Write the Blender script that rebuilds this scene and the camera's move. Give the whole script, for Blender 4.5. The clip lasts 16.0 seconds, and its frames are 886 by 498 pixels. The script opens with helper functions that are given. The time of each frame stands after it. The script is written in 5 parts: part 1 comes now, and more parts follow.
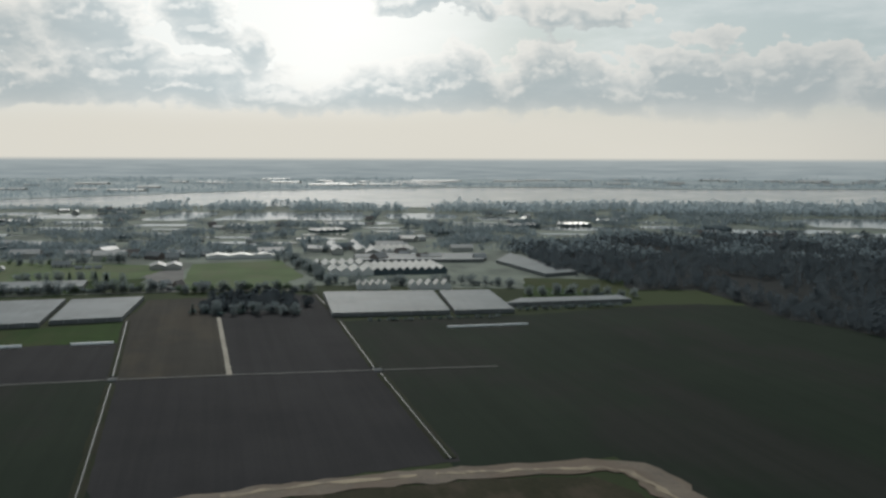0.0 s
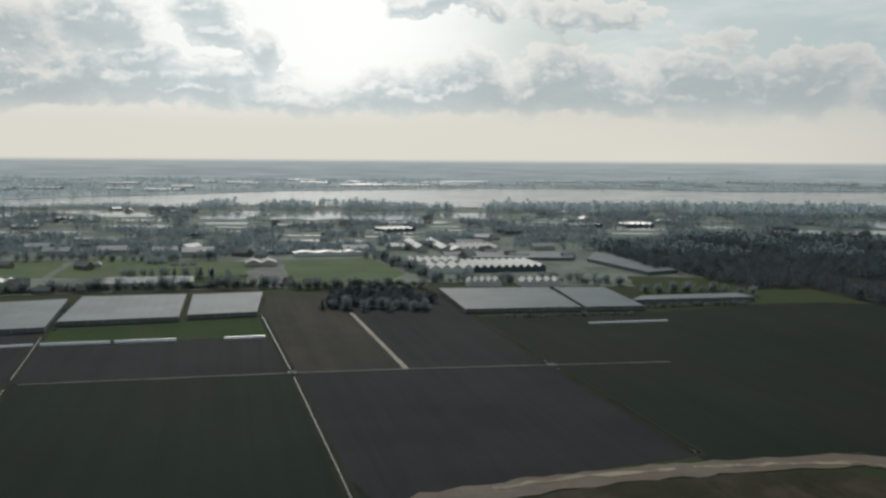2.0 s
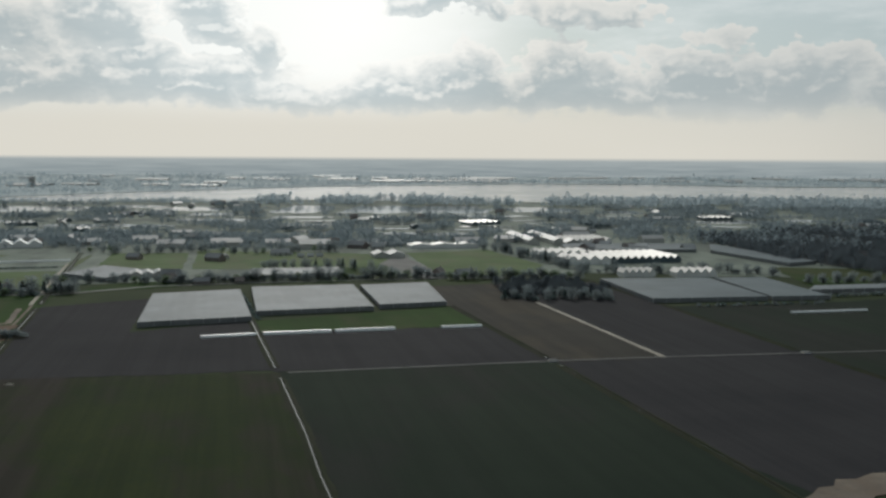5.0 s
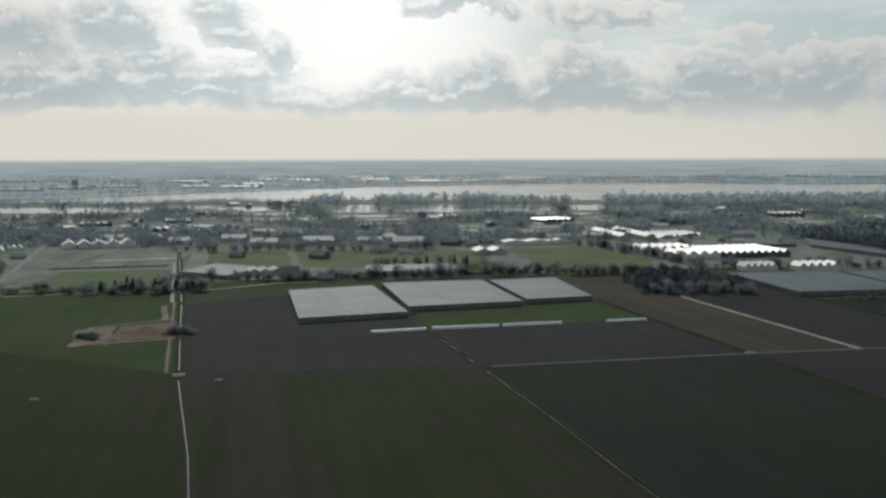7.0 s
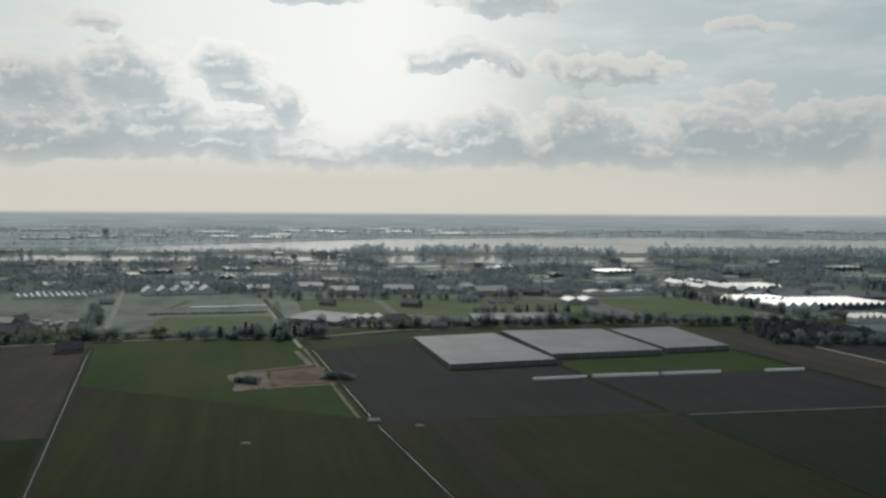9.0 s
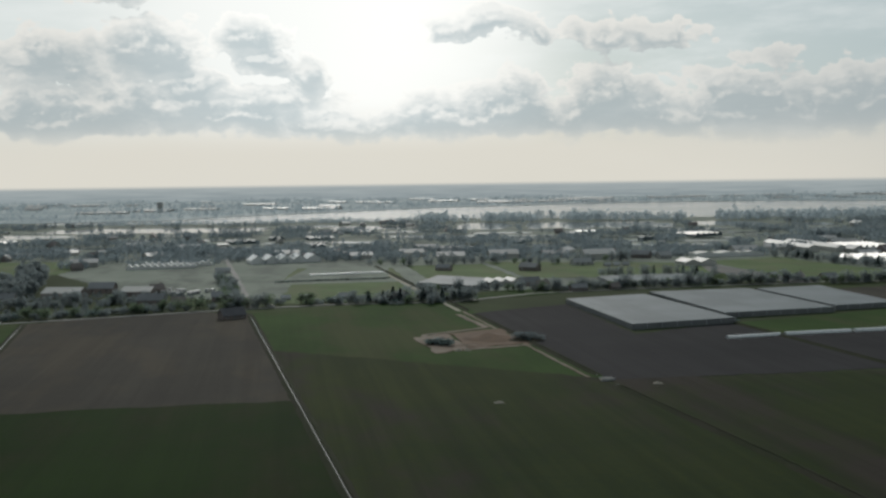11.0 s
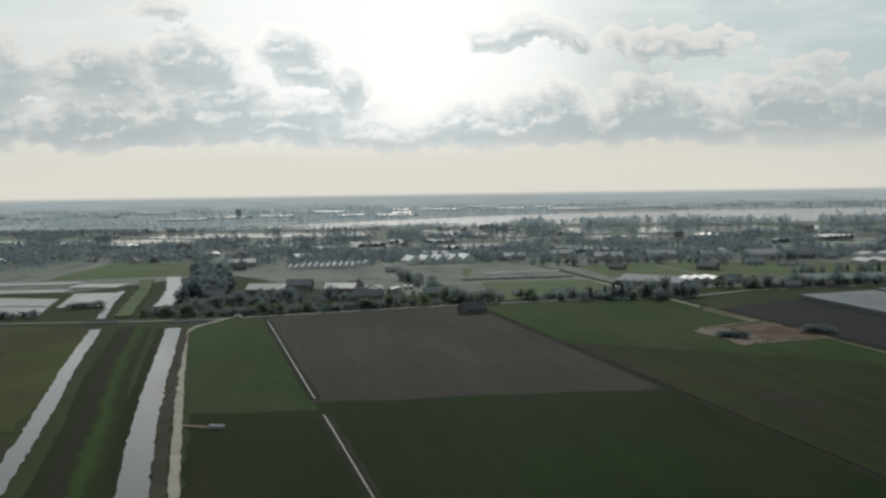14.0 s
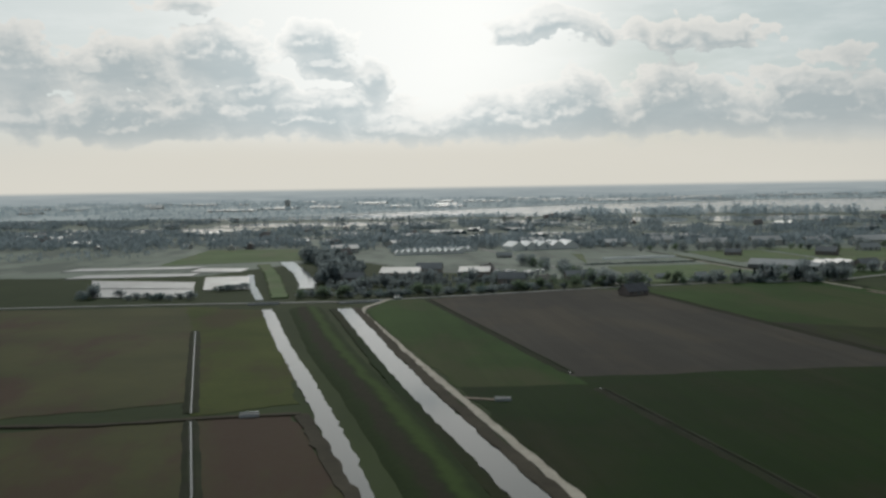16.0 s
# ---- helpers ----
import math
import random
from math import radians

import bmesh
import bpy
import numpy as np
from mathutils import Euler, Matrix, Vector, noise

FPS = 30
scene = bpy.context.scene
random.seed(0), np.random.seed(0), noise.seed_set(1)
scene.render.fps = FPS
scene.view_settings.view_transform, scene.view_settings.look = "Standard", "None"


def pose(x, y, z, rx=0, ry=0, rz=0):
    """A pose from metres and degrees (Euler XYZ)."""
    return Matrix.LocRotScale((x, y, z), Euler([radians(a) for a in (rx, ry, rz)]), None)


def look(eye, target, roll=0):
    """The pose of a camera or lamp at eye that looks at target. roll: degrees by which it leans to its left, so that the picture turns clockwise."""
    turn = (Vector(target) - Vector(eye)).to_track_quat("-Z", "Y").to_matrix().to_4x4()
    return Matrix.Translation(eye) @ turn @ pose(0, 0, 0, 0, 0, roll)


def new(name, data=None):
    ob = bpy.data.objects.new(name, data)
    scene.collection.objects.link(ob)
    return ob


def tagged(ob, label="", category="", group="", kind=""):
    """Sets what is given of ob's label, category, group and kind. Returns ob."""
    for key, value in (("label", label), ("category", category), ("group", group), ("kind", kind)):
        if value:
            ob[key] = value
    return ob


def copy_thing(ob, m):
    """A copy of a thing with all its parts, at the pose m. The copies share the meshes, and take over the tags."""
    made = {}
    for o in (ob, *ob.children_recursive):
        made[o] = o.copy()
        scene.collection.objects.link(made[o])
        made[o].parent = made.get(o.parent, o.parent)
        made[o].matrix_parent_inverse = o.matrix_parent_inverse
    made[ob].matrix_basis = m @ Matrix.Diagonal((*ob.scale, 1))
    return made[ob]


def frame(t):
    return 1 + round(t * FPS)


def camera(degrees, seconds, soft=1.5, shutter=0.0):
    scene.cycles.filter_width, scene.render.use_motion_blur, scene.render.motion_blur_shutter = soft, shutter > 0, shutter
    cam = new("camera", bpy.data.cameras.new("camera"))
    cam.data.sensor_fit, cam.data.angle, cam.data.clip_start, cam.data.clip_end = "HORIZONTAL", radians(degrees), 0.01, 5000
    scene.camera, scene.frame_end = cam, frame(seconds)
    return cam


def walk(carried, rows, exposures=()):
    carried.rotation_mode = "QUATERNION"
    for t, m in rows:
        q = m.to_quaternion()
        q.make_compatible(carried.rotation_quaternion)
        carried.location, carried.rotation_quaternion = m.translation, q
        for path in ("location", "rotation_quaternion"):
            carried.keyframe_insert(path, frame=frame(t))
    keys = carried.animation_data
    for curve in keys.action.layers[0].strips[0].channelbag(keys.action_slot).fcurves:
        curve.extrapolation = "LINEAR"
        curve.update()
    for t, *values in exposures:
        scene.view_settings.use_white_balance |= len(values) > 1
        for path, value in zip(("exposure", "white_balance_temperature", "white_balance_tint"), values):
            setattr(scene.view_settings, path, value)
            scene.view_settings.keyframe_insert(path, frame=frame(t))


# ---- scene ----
cam = camera(47.89, 16.0, soft=2.7)
# seconds, place in metres, yaw, pitch and lean in degrees: a straight, slowly sinking flight
ROWS = [
    (0.0, 0.00, 0.00, 100.41, 0.00, -5.14, -0.17),
    (0.5, -19.63, 0.70, 99.24, 0.12, -5.58, 0.30),
    (1.0, -39.22, 1.59, 98.06, 0.32, -5.90, 0.57),
    (1.5, -58.76, 2.64, 96.87, 0.57, -5.63, 0.29),
    (2.0, -78.27, 3.84, 95.68, 0.58, -5.03, -0.38),
    (2.5, -97.73, 5.18, 94.48, 0.67, -4.18, -0.87),
    (3.0, -117.14, 6.63, 93.27, 0.57, -3.36, -0.99),
    (3.5, -136.52, 8.18, 92.05, 0.41, -3.56, -0.72),
    (4.0, -155.85, 9.82, 90.82, 0.37, -4.07, -0.70),
    (6.5, -251.90, 18.72, 84.57, 1.11, -6.00, 0.45),
    (7.0, -270.99, 20.52, 83.29, 1.46, -5.10, 0.18),
    (7.5, -290.04, 22.30, 82.01, 1.59, -3.66, 0.02),
    (8.0, -309.05, 24.03, 80.72, 1.63, -2.66, -0.18),
    (8.5, -328.02, 25.70, 79.42, 1.64, -1.95, -0.29),
    (11.0, -422.28, 32.54, 72.81, 3.25, -3.72, 0.75),
    (11.5, -441.02, 33.50, 71.46, 3.79, -4.26, 1.26),
    (12.0, -459.72, 34.28, 70.10, 4.12, -4.26, 0.95),
    (12.5, -478.38, 34.87, 68.74, 4.44, -3.85, 1.03),
    (13.0, -497.01, 35.25, 67.37, 4.80, -3.38, 0.82),
    (13.5, -515.60, 35.41, 65.99, 5.14, -3.12, 0.85),
    (14.0, -534.15, 35.33, 64.61, 5.49, -3.13, 0.87),
    (14.5, -552.67, 34.99, 63.21, 5.84, -3.08, 0.97),
    (15.0, -571.15, 34.37, 61.81, 6.21, -3.22, 0.82),
    (15.5, -589.59, 33.47, 60.40, 6.55, -3.44, 0.78),
    (16.0, -608.00, 32.26, 58.98, 6.84, -3.51, 0.96),
]
walk(cam, [(t, pose(x, y, z, 90 + pitch, lean, yaw)) for t, x, y, z, yaw, pitch, lean in ROWS],
     [(0.0, 0.0), (7.0, 0.0), (8.5, -0.15), (11.0, 0.0), (12.2, 0.18), (14.0, 0.02), (15.5, -0.05), (16.0, -0.05)])

# ---- sky and light ----
SUN_AZ, SUN_EL = -9.0, 31.0


def node(tree, kind, *links, **values):
    """A node with its inputs linked or set in order; None leaves an input alone."""
    made = tree.nodes.new(kind)
    for key, value in values.items():
        setattr_map[key](made, value)
    for slot, value in enumerate(links):
        if value is None:
            continue
        if isinstance(value, bpy.types.NodeSocket):
            tree.links.new(value, made.inputs[slot])
        else:
            made.inputs[slot].default_value = value
    return made


def set_operation(n, v):
    n.operation = v


def set_clamp(n, v):
    n.use_clamp = v


setattr_map = {"operation": set_operation, "clamp": set_clamp}


def m_(tree, op, a, b=0.0, c=0.0, clamp=False):
    return node(tree, "ShaderNodeMath", a, b, c, operation=op, clamp=clamp).outputs[0]


def mix_(tree, fac, a, b):
    n = tree.nodes.new("ShaderNodeMix")
    n.data_type = "RGBA"
    for slot, value in ((0, fac), (6, a), (7, b)):
        if isinstance(value, bpy.types.NodeSocket):
            tree.links.new(value, n.inputs[slot])
        else:
            n.inputs[slot].default_value = (*value, 1) if isinstance(value, tuple) and len(value) == 3 else value
    return n.outputs[2]


def noise_(tree, vector, scale, detail=4.0, rough=0.55, out=0):
    n = tree.nodes.new("ShaderNodeTexNoise")
    n.inputs["Scale"].default_value = scale
    n.inputs["Detail"].default_value = detail
    n.inputs["Roughness"].default_value = rough
    if vector is not None:
        tree.links.new(vector, n.inputs["Vector"])
    return n.outputs[out]


def range_(tree, v, a, b, c=0.0, d=1.0, smooth=False):
    n = tree.nodes.new("ShaderNodeMapRange")
    n.interpolation_type = "SMOOTHSTEP" if smooth else "LINEAR"
    tree.links.new(v, n.inputs[0])
    for i, value in enumerate((a, b, c, d)):
        n.inputs[i + 1].default_value = value
    return n.outputs[0]


# cumulus heaps: degrees of azimuth and height of the middle, half their breadth, and their rise above and fall below it
HEAPS = [
    # the long bank and its towers
    (11.0, 3.6, 19.0, 1.5, 1.3), (-2.0, 3.4, 8.0, 1.3, 1.1),
    (-3.6, 4.0, 3.0, 2.0, 1.5), (0.6, 4.2, 3.4, 2.3, 1.6), (5.9, 4.3, 3.3, 2.9, 1.9), (9.6, 3.7, 2.8, 1.9, 1.5),
    (13.8, 4.3, 3.2, 2.8, 1.9), (17.2, 3.9, 2.6, 2.0, 1.5), (20.2, 4.0, 3.2, 2.4, 1.8), (25.5, 3.9, 4.4, 2.2, 1.8),
    # the ragged dark cloud beside the sun
    (-10.9, 6.2, 1.7, 1.7, 1.3), (-12.2, 5.0, 2.3, 0.9, 0.8), (-14.2, 8.3, 2.9, 1.2, 1.0), (-13.2, 7.0, 1.6, 0.9, 0.9),
    # heavy clouds further along
    (-19.6, 7.4, 3.6, 2.0, 1.5), (-24.4, 6.6, 4.2, 1.7, 1.4), (-17.4, 5.6, 2.6, 0.9, 0.9), (-30.5, 6.6, 4.6, 2.4, 1.8), (-20.8, 10.2, 2.6, 0.9, 0.8),
    # level grey streaks under them
    (-20.0, 4.3, 13.0, 1.6, 1.4),
    (-15.5, 3.6, 7.0, 0.9, 0.9), (-24.0, 3.5, 6.0, 1.0, 0.9), (-8.6, 3.3, 5.0, 0.9, 0.8), (-31.0, 3.6, 5.0, 1.0, 0.9),
    # loose clouds overhead
    (-1.0, 9.0, 3.6, 1.1, 1.0), (2.4, 8.3, 1.8, 0.7, 0.6), (6.0, 8.3, 3.0, 1.1, 0.9), (9.0, 7.9, 2.2, 0.9, 0.7), (-9.3, 12.4, 3.0, 0.9, 0.9), (1.5, 12.0, 4.2, 1.2, 1.0), (15.0, 10.4, 2.2, 0.5, 0.4),
]


def heap_field():
    """A node group: how deep a direction lies inside the cloud heaps, with their cauliflower billows."""
    g = bpy.data.node_groups.new("cloud_heaps", "ShaderNodeTree")
    g.interface.new_socket("Place", in_out="INPUT", socket_type="NodeSocketVector")
    g.interface.new_socket("Depth", in_out="OUTPUT", socket_type="NodeSocketFloat")
    gin, gout = g.nodes.new("NodeGroupInput"), g.nodes.new("NodeGroupOutput")
    place = gin.outputs[0]
    big = node(g, "ShaderNodeVectorMath", noise_(g, place, 0.45, 3, 0.55, 1), (0.5, 0.5, 0.5), operation="SUBTRACT").outputs[0]
    warped = node(g, "ShaderNodeVectorMath", big, (4.4, 2.2, 0), place, operation="MULTIPLY_ADD").outputs[0]
    best = None
    for az, el, ra, up, down in HEAPS:
        off = node(g, "ShaderNodeVectorMath", warped, (az, el, 0), operation="SUBTRACT").outputs[0]
        above = node(g, "ShaderNodeVectorMath", node(g, "ShaderNodeVectorMath", off, (-99, 0, 0), operation="MAXIMUM").outputs[0], (1 / ra, 1 / up, 0), operation="MULTIPLY").outputs[0]
        below = node(g, "ShaderNodeVectorMath", node(g, "ShaderNodeVectorMath", off, (99, 0, 0), operation="MINIMUM").outputs[0], (0, 1 / down, 0), operation="MULTIPLY").outputs[0]
        size = node(g, "ShaderNodeVectorMath", node(g, "ShaderNodeVectorMath", above, below, operation="ADD").outputs[0], operation="LENGTH")
        deep = m_(g, "SUBTRACT", 1.0, size.outputs["Value"])
        best = deep if best is None else m_(g, "SMOOTH_MAX", best, deep, 0.22)
    best = m_(g, "MAXIMUM", best, -0.9)
    puffs = g.nodes.new("ShaderNodeTexVoronoi")
    puffs.feature = "SMOOTH_F1"
    puffs.inputs["Scale"].default_value = 0.62
    puffs.inputs["Detail"].default_value = 2.6
    puffs.inputs["Roughness"].default_value = 0.52
    puffs.inputs["Lacunarity"].default_value = 2.3
    puffs.inputs["Smoothness"].default_value = 0.25
    tall = node(g, "ShaderNodeVectorMath", place, (0.8, 1.0, 1), operation="MULTIPLY").outputs[0]
    g.links.new(node(g, "ShaderNodeVectorMath", big, (1.6, 1.2, 0), tall, operation="MULTIPLY_ADD").outputs[0], puffs.inputs["Vector"])
    wide = node(g, "ShaderNodeVectorMath", place, (0.6, 1.2, 1), operation="MULTIPLY").outputs[0]
    billow = m_(g, "SUBTRACT", noise_(g, wide, 0.8, 6, 0.58), 0.5)
    total = m_(g, "ADD", m_(g, "MULTIPLY_ADD", best, 1.0, 0.30), m_(g, "MULTIPLY", billow, 1.15))
    total = m_(g, "SUBTRACT", total, m_(g, "MULTIPLY", m_(g, "SUBTRACT", puffs.outputs["Distance"], 0.42), 0.5))
    g.links.new(total, gout.inputs[0])
    return g


def build_world():
    world = bpy.data.worlds.new("sky")
    world.use_nodes = True
    scene.world = world
    w = world.node_tree
    w.nodes.clear()
    direction = w.nodes.new("ShaderNodeTexCoord").outputs["Generated"]
    xyz = node(w, "ShaderNodeSeparateXYZ", direction).outputs
    az = m_(w, "MULTIPLY", m_(w, "ARCTAN2", xyz[0], xyz[1]), 57.2958)
    el = m_(w, "MULTIPLY", m_(w, "ARCSINE", xyz[2]), 57.2958)
    place = node(w, "ShaderNodeCombineXYZ", az, el, 0.0).outputs[0]
    heaps = heap_field()

    def depth(dx, dy):
        n = w.nodes.new("ShaderNodeGroup")
        n.node_tree = heaps
        w.links.new(node(w, "ShaderNodeVectorMath", place, (dx, dy, 0), operation="ADD").outputs[0], n.inputs[0])
        return n.outputs[0]

    deep = depth(0, 0)
    relief = m_(w, "SUBTRACT", deep, depth(-0.12, 0.30))
    broad = m_(w, "SUBTRACT", deep, depth(-0.3, 1.0))
    # the rest of the sky: broken cloud overhead and behind
    over = noise_(w, node(w, "ShaderNodeVectorMath", direction, (2.2, 2.2, 4.5), operation="MULTIPLY").outputs[0], 1.3, 6, 0.6)
    over = m_(w, "MULTIPLY", range_(w, over, 0.44, 0.62, 0, 1, True), range_(w, el, 13.5, 20, 0, 1, True))
    wisps = noise_(w, node(w, "ShaderNodeVectorMath", place, (0.14, 0.55, 0), operation="MULTIPLY").outputs[0], 1.0, 6, 0.6)
    front = range_(w, el, 14, 20, 1, 0, True)
    # cloud tops are crisp, their bases melt into the haze
    crisp = range_(w, deep, -0.02, 0.10, 0, 1, True)
    melting = range_(w, deep, -0.10, 0.34, 0, 1, True)
    edge = m_(w, "ADD", m_(w, "MULTIPLY", crisp, range_(w, el, 3.0, 5.2, 0, 1, True)), m_(w, "MULTIPLY", melting, range_(w, el, 3.0, 5.2, 1, 0, True)))
    cover = m_(w, "MAXIMUM", m_(w, "MULTIPLY", edge, front), over)
    thick = m_(w, "MAXIMUM", range_(w, deep, 0.02, 0.62, 0.0, 1, True), m_(w, "MULTIPLY", over, 0.7))
    # clear sky seen through thin veils
    sky = w.nodes.new("ShaderNodeTexSky")
    sky.sky_type = "NISHITA"
    sky.sun_disc = False
    sky.sun_elevation, sky.sun_rotation = radians(SUN_EL), radians(SUN_AZ)
    sky.dust_density = 2.0
    clear = node(w, "ShaderNodeVectorMath", sky.outputs[0], (0.05, 0.05, 0.05), operation="MULTIPLY").outputs[0]
    clear = mix_(w, 0.72, clear, (0.53, 0.64, 0.66))
    sun = Vector((math.sin(radians(SUN_AZ)) * math.cos(radians(11)), math.cos(radians(SUN_AZ)) * math.cos(radians(11)), math.sin(radians(11))))
    near_sun = node(w, "ShaderNodeVectorMath", direction, sun, operation="DOT_PRODUCT").outputs["Value"]
    glow = range_(w, near_sun, 0.966, 0.9995, 0, 1, True)
    clear = mix_(w, range_(w, wisps, 0.40, 0.70, 0, 0.55, True), clear, (0.80, 0.84, 0.83))
    clear = mix_(w, m_(w, "MULTIPLY", glow, 0.95), clear, (1.04, 1.05, 1.02))
    clear = mix_(w, range_(w, az, -4, -16, 0, 0.45, True), clear, (0.86, 0.89, 0.87))
    # cream band of thick air over the horizon
    clear = mix_(w, range_(w, el, 1.6, 5.0, 0.95, 0.0, True), clear, (0.71, 0.685, 0.61))
    lit = mix_(w, glow, (0.80, 0.79, 0.745), (1.04, 1.04, 1.0))
    grey = mix_(w, glow, (0.425, 0.485, 0.500), (0.54, 0.615, 0.635))
    body = mix_(w, thick, lit, grey)
    body = mix_(w, range_(w, broad, 0.10, -0.45, 0, 0.6, True), body, grey)
    body = mix_(w, range_(w, broad, 0.25, 0.95, 0, 0.55, True), body, lit)
    body = mix_(w, range_(w, relief, 0.06, 0.38, 0, 0.5, True), body, lit)
    body = mix_(w, range_(w, relief, 0.0, -0.32, 0, 0.5, True), body, grey)
    body = mix_(w, range_(w, wisps, 0.45, 0.75, 0, 0.35, True), body, (0.72, 0.74, 0.72))
    body = mix_(w, range_(w, el, 1.8, 4.0, 0.6, 0.0, True), body, (0.63, 0.64, 0.605))
    # overhead and behind the air is dimmer than towards the sun
    clear = mix_(w, range_(w, near_sun, 0.93, 0.55, 0, 0.85, True), clear, (0.12, 0.16, 0.19))
    body = mix_(w, range_(w, near_sun, 0.93, 0.55, 0, 0.9, True), body, (0.17, 0.19, 0.205))
    body = mix_(w, range_(w, near_sun, 0.972, 0.89, 0, 0.30, True), body, (0.36, 0.40, 0.41))
    clear = mix_(w, m_(w, "MULTIPLY", range_(w, near_sun, 0.972, 0.89, 0, 0.22, True), range_(w, el, 0.5, 4.0)), clear, (0.38, 0.45, 0.47))
    above = mix_(w, m_(w, "MULTIPLY", cover, range_(w, el, 1.5, 3.2, 0, 0.95, True)), clear, body)
    # land past the rim of the ground: distance haze painted in blue-grey, thin level streaks
    streak = noise_(w, node(w, "ShaderNodeVectorMath", place, (0.3, 7.0, 0), operation="MULTIPLY").outputs[0], 1.0, 4, 0.6)
    land = mix_(w, range_(w, streak, 0.35, 0.7), (0.245, 0.29, 0.305), (0.34, 0.385, 0.395))
    land = mix_(w, range_(w, el, -0.6, 0.0, 0.0, 0.6), land, (0.40, 0.44, 0.445))
    final = mix_(w, range_(w, el, -0.10, 0.10), land, above)
    back = node(w, "ShaderNodeBackground", final, 1.0)
    w.links.new(back.outputs[0], w.nodes.new("ShaderNodeOutputWorld").inputs[0])


build_world()
lamp = bpy.data.lights.new("sun", "SUN")
lamp.energy, lamp.angle, lamp.color = 1.7, radians(8), (1.0, 0.97, 0.90)
a, e = radians(SUN_AZ), radians(SUN_EL)
sun = new("sun", lamp)
sun.matrix_world = look((400 * math.sin(a) * math.cos(e), 400 * math.cos(a) * math.cos(e), 400 * math.sin(e)), (0, 0, 0))


# ---- materials ----
def material(name, low, high, scale, rough=0.85, grain=None, specular=0.5, bump=0.0, metal=0.0, rows=None, patches=None, per_object=0.0):
    """Colours mixed by noise at two sizes; rows: (turn in degrees, spacing, strength) for drill lines; patches: (colour, size, amount)."""
    mat = bpy.data.materials.new(name)
    mat.use_nodes = True
    t = mat.node_tree
    shader = t.nodes["Principled BSDF"]
    where = t.nodes.new("ShaderNodeNewGeometry").outputs["Position"]
    n1 = noise_(t, where, scale, 5, 0.6)
    n2 = noise_(t, where, grain or scale * 14, 3, 0.6)
    f = m_(t, "ADD", m_(t, "MULTIPLY", n1, 0.65), m_(t, "MULTIPLY", n2, 0.35))
    colour = mix_(t, range_(t, f, 0.36, 0.64), low, high)
    if patches:
        tint, size, amount = patches
        along = node(t, "ShaderNodeVectorRotate", where)
        along.rotation_type = "Z_AXIS"
        along.inputs["Angle"].default_value = radians(-13)
        long = node(t, "ShaderNodeVectorMath", along.outputs[0], (1.5, 0.6, 1.0), operation="MULTIPLY").outputs[0]
        spot = noise_(t, long, size, 5, 0.6)
        colour = mix_(t, range_(t, spot, 0.45, 0.61, 0, amount, True), colour, tint)
    if rows:
        turn, spacing, strength = rows
        spin = node(t, "ShaderNodeVectorRotate", where)
        spin.rotation_type = "Z_AXIS"
        spin.inputs["Angle"].default_value = radians(turn)
        drawn = node(t, "ShaderNodeVectorMath", spin.outputs[0], (1.0 / spacing, 0.02 / spacing, 0.0), operation="MULTIPLY").outputs[0]
        lines = range_(t, noise_(t, drawn, 1.0, 4, 0.7), 0.40, 0.62, 0.0, 1.0, True)
        colour = mix_(t, m_(t, "MULTIPLY", lines, strength), colour, (low[0] * 0.45, low[1] * 0.45, low[2] * 0.45))
    if per_object:
        rnd = t.nodes.new("ShaderNodeObjectInfo").outputs["Random"]
        colour = mix_(t, m_(t, "MULTIPLY", rnd, per_object), colour, (low[0] * 0.45, low[1] * 0.45, low[2] * 0.45))
    t.links.new(colour, shader.inputs["Base Color"])
    t.links.new(range_(t, n2, 0.3, 0.7, max(rough - 0.08, 0.02), min(rough + 0.08, 1)), shader.inputs["Roughness"])
    shader.inputs["Specular IOR Level"].default_value = specular
    shader.inputs["Metallic"].default_value = metal
    if bump:
        b = t.nodes.new("ShaderNodeBump")
        b.inputs["Strength"].default_value = bump
        b.inputs["Distance"].default_value = 0.3
        t.links.new(n2, b.inputs["Height"])
        t.links.new(b.outputs[0], shader.inputs["Normal"])
    return mat


SOIL = material("dark_soil", (0.0266, 0.0270, 0.0301), (0.0427, 0.0424, 0.0448), 0.012, 0.95, 0.5, 0.04, 0.0, rows=(-13, 7, 0.22))
SOIL_BROWN = material("brown_soil", (0.0420, 0.0403, 0.0360), (0.0660, 0.0614, 0.0527), 0.010, 0.95, 0.5, 0.04, 0.0, patches=((0.0780, 0.0665, 0.0508), 0.018, 0.6), rows=(-13, 7, 0.2))
CROP = material("winter_crop", (0.0090, 0.0219, 0.0052), (0.0175, 0.0363, 0.0084), 0.008, 0.95, 0.4, 0.04, 0.0, patches=((0.0265, 0.0273, 0.0143), 0.010, 0.75), rows=(-13, 7, 0.16))
BANK = material("ditch_bank_grass", (0.022, 0.028, 0.016), (0.034, 0.040, 0.023), 0.05, 0.95, 0.6, 0.04, 0.0, patches=((0.036, 0.034, 0.027), 0.06, 0.6))
CROP_PATCHY = material("patchy_crop", (0.0168, 0.0294, 0.0115), (0.0378, 0.0483, 0.0161), 0.009, 0.95, 0.4, 0.04, 0.0, rows=(-13, 8, 0.3), patches=((0.0378, 0.0326, 0.0287), 0.011, 0.95))
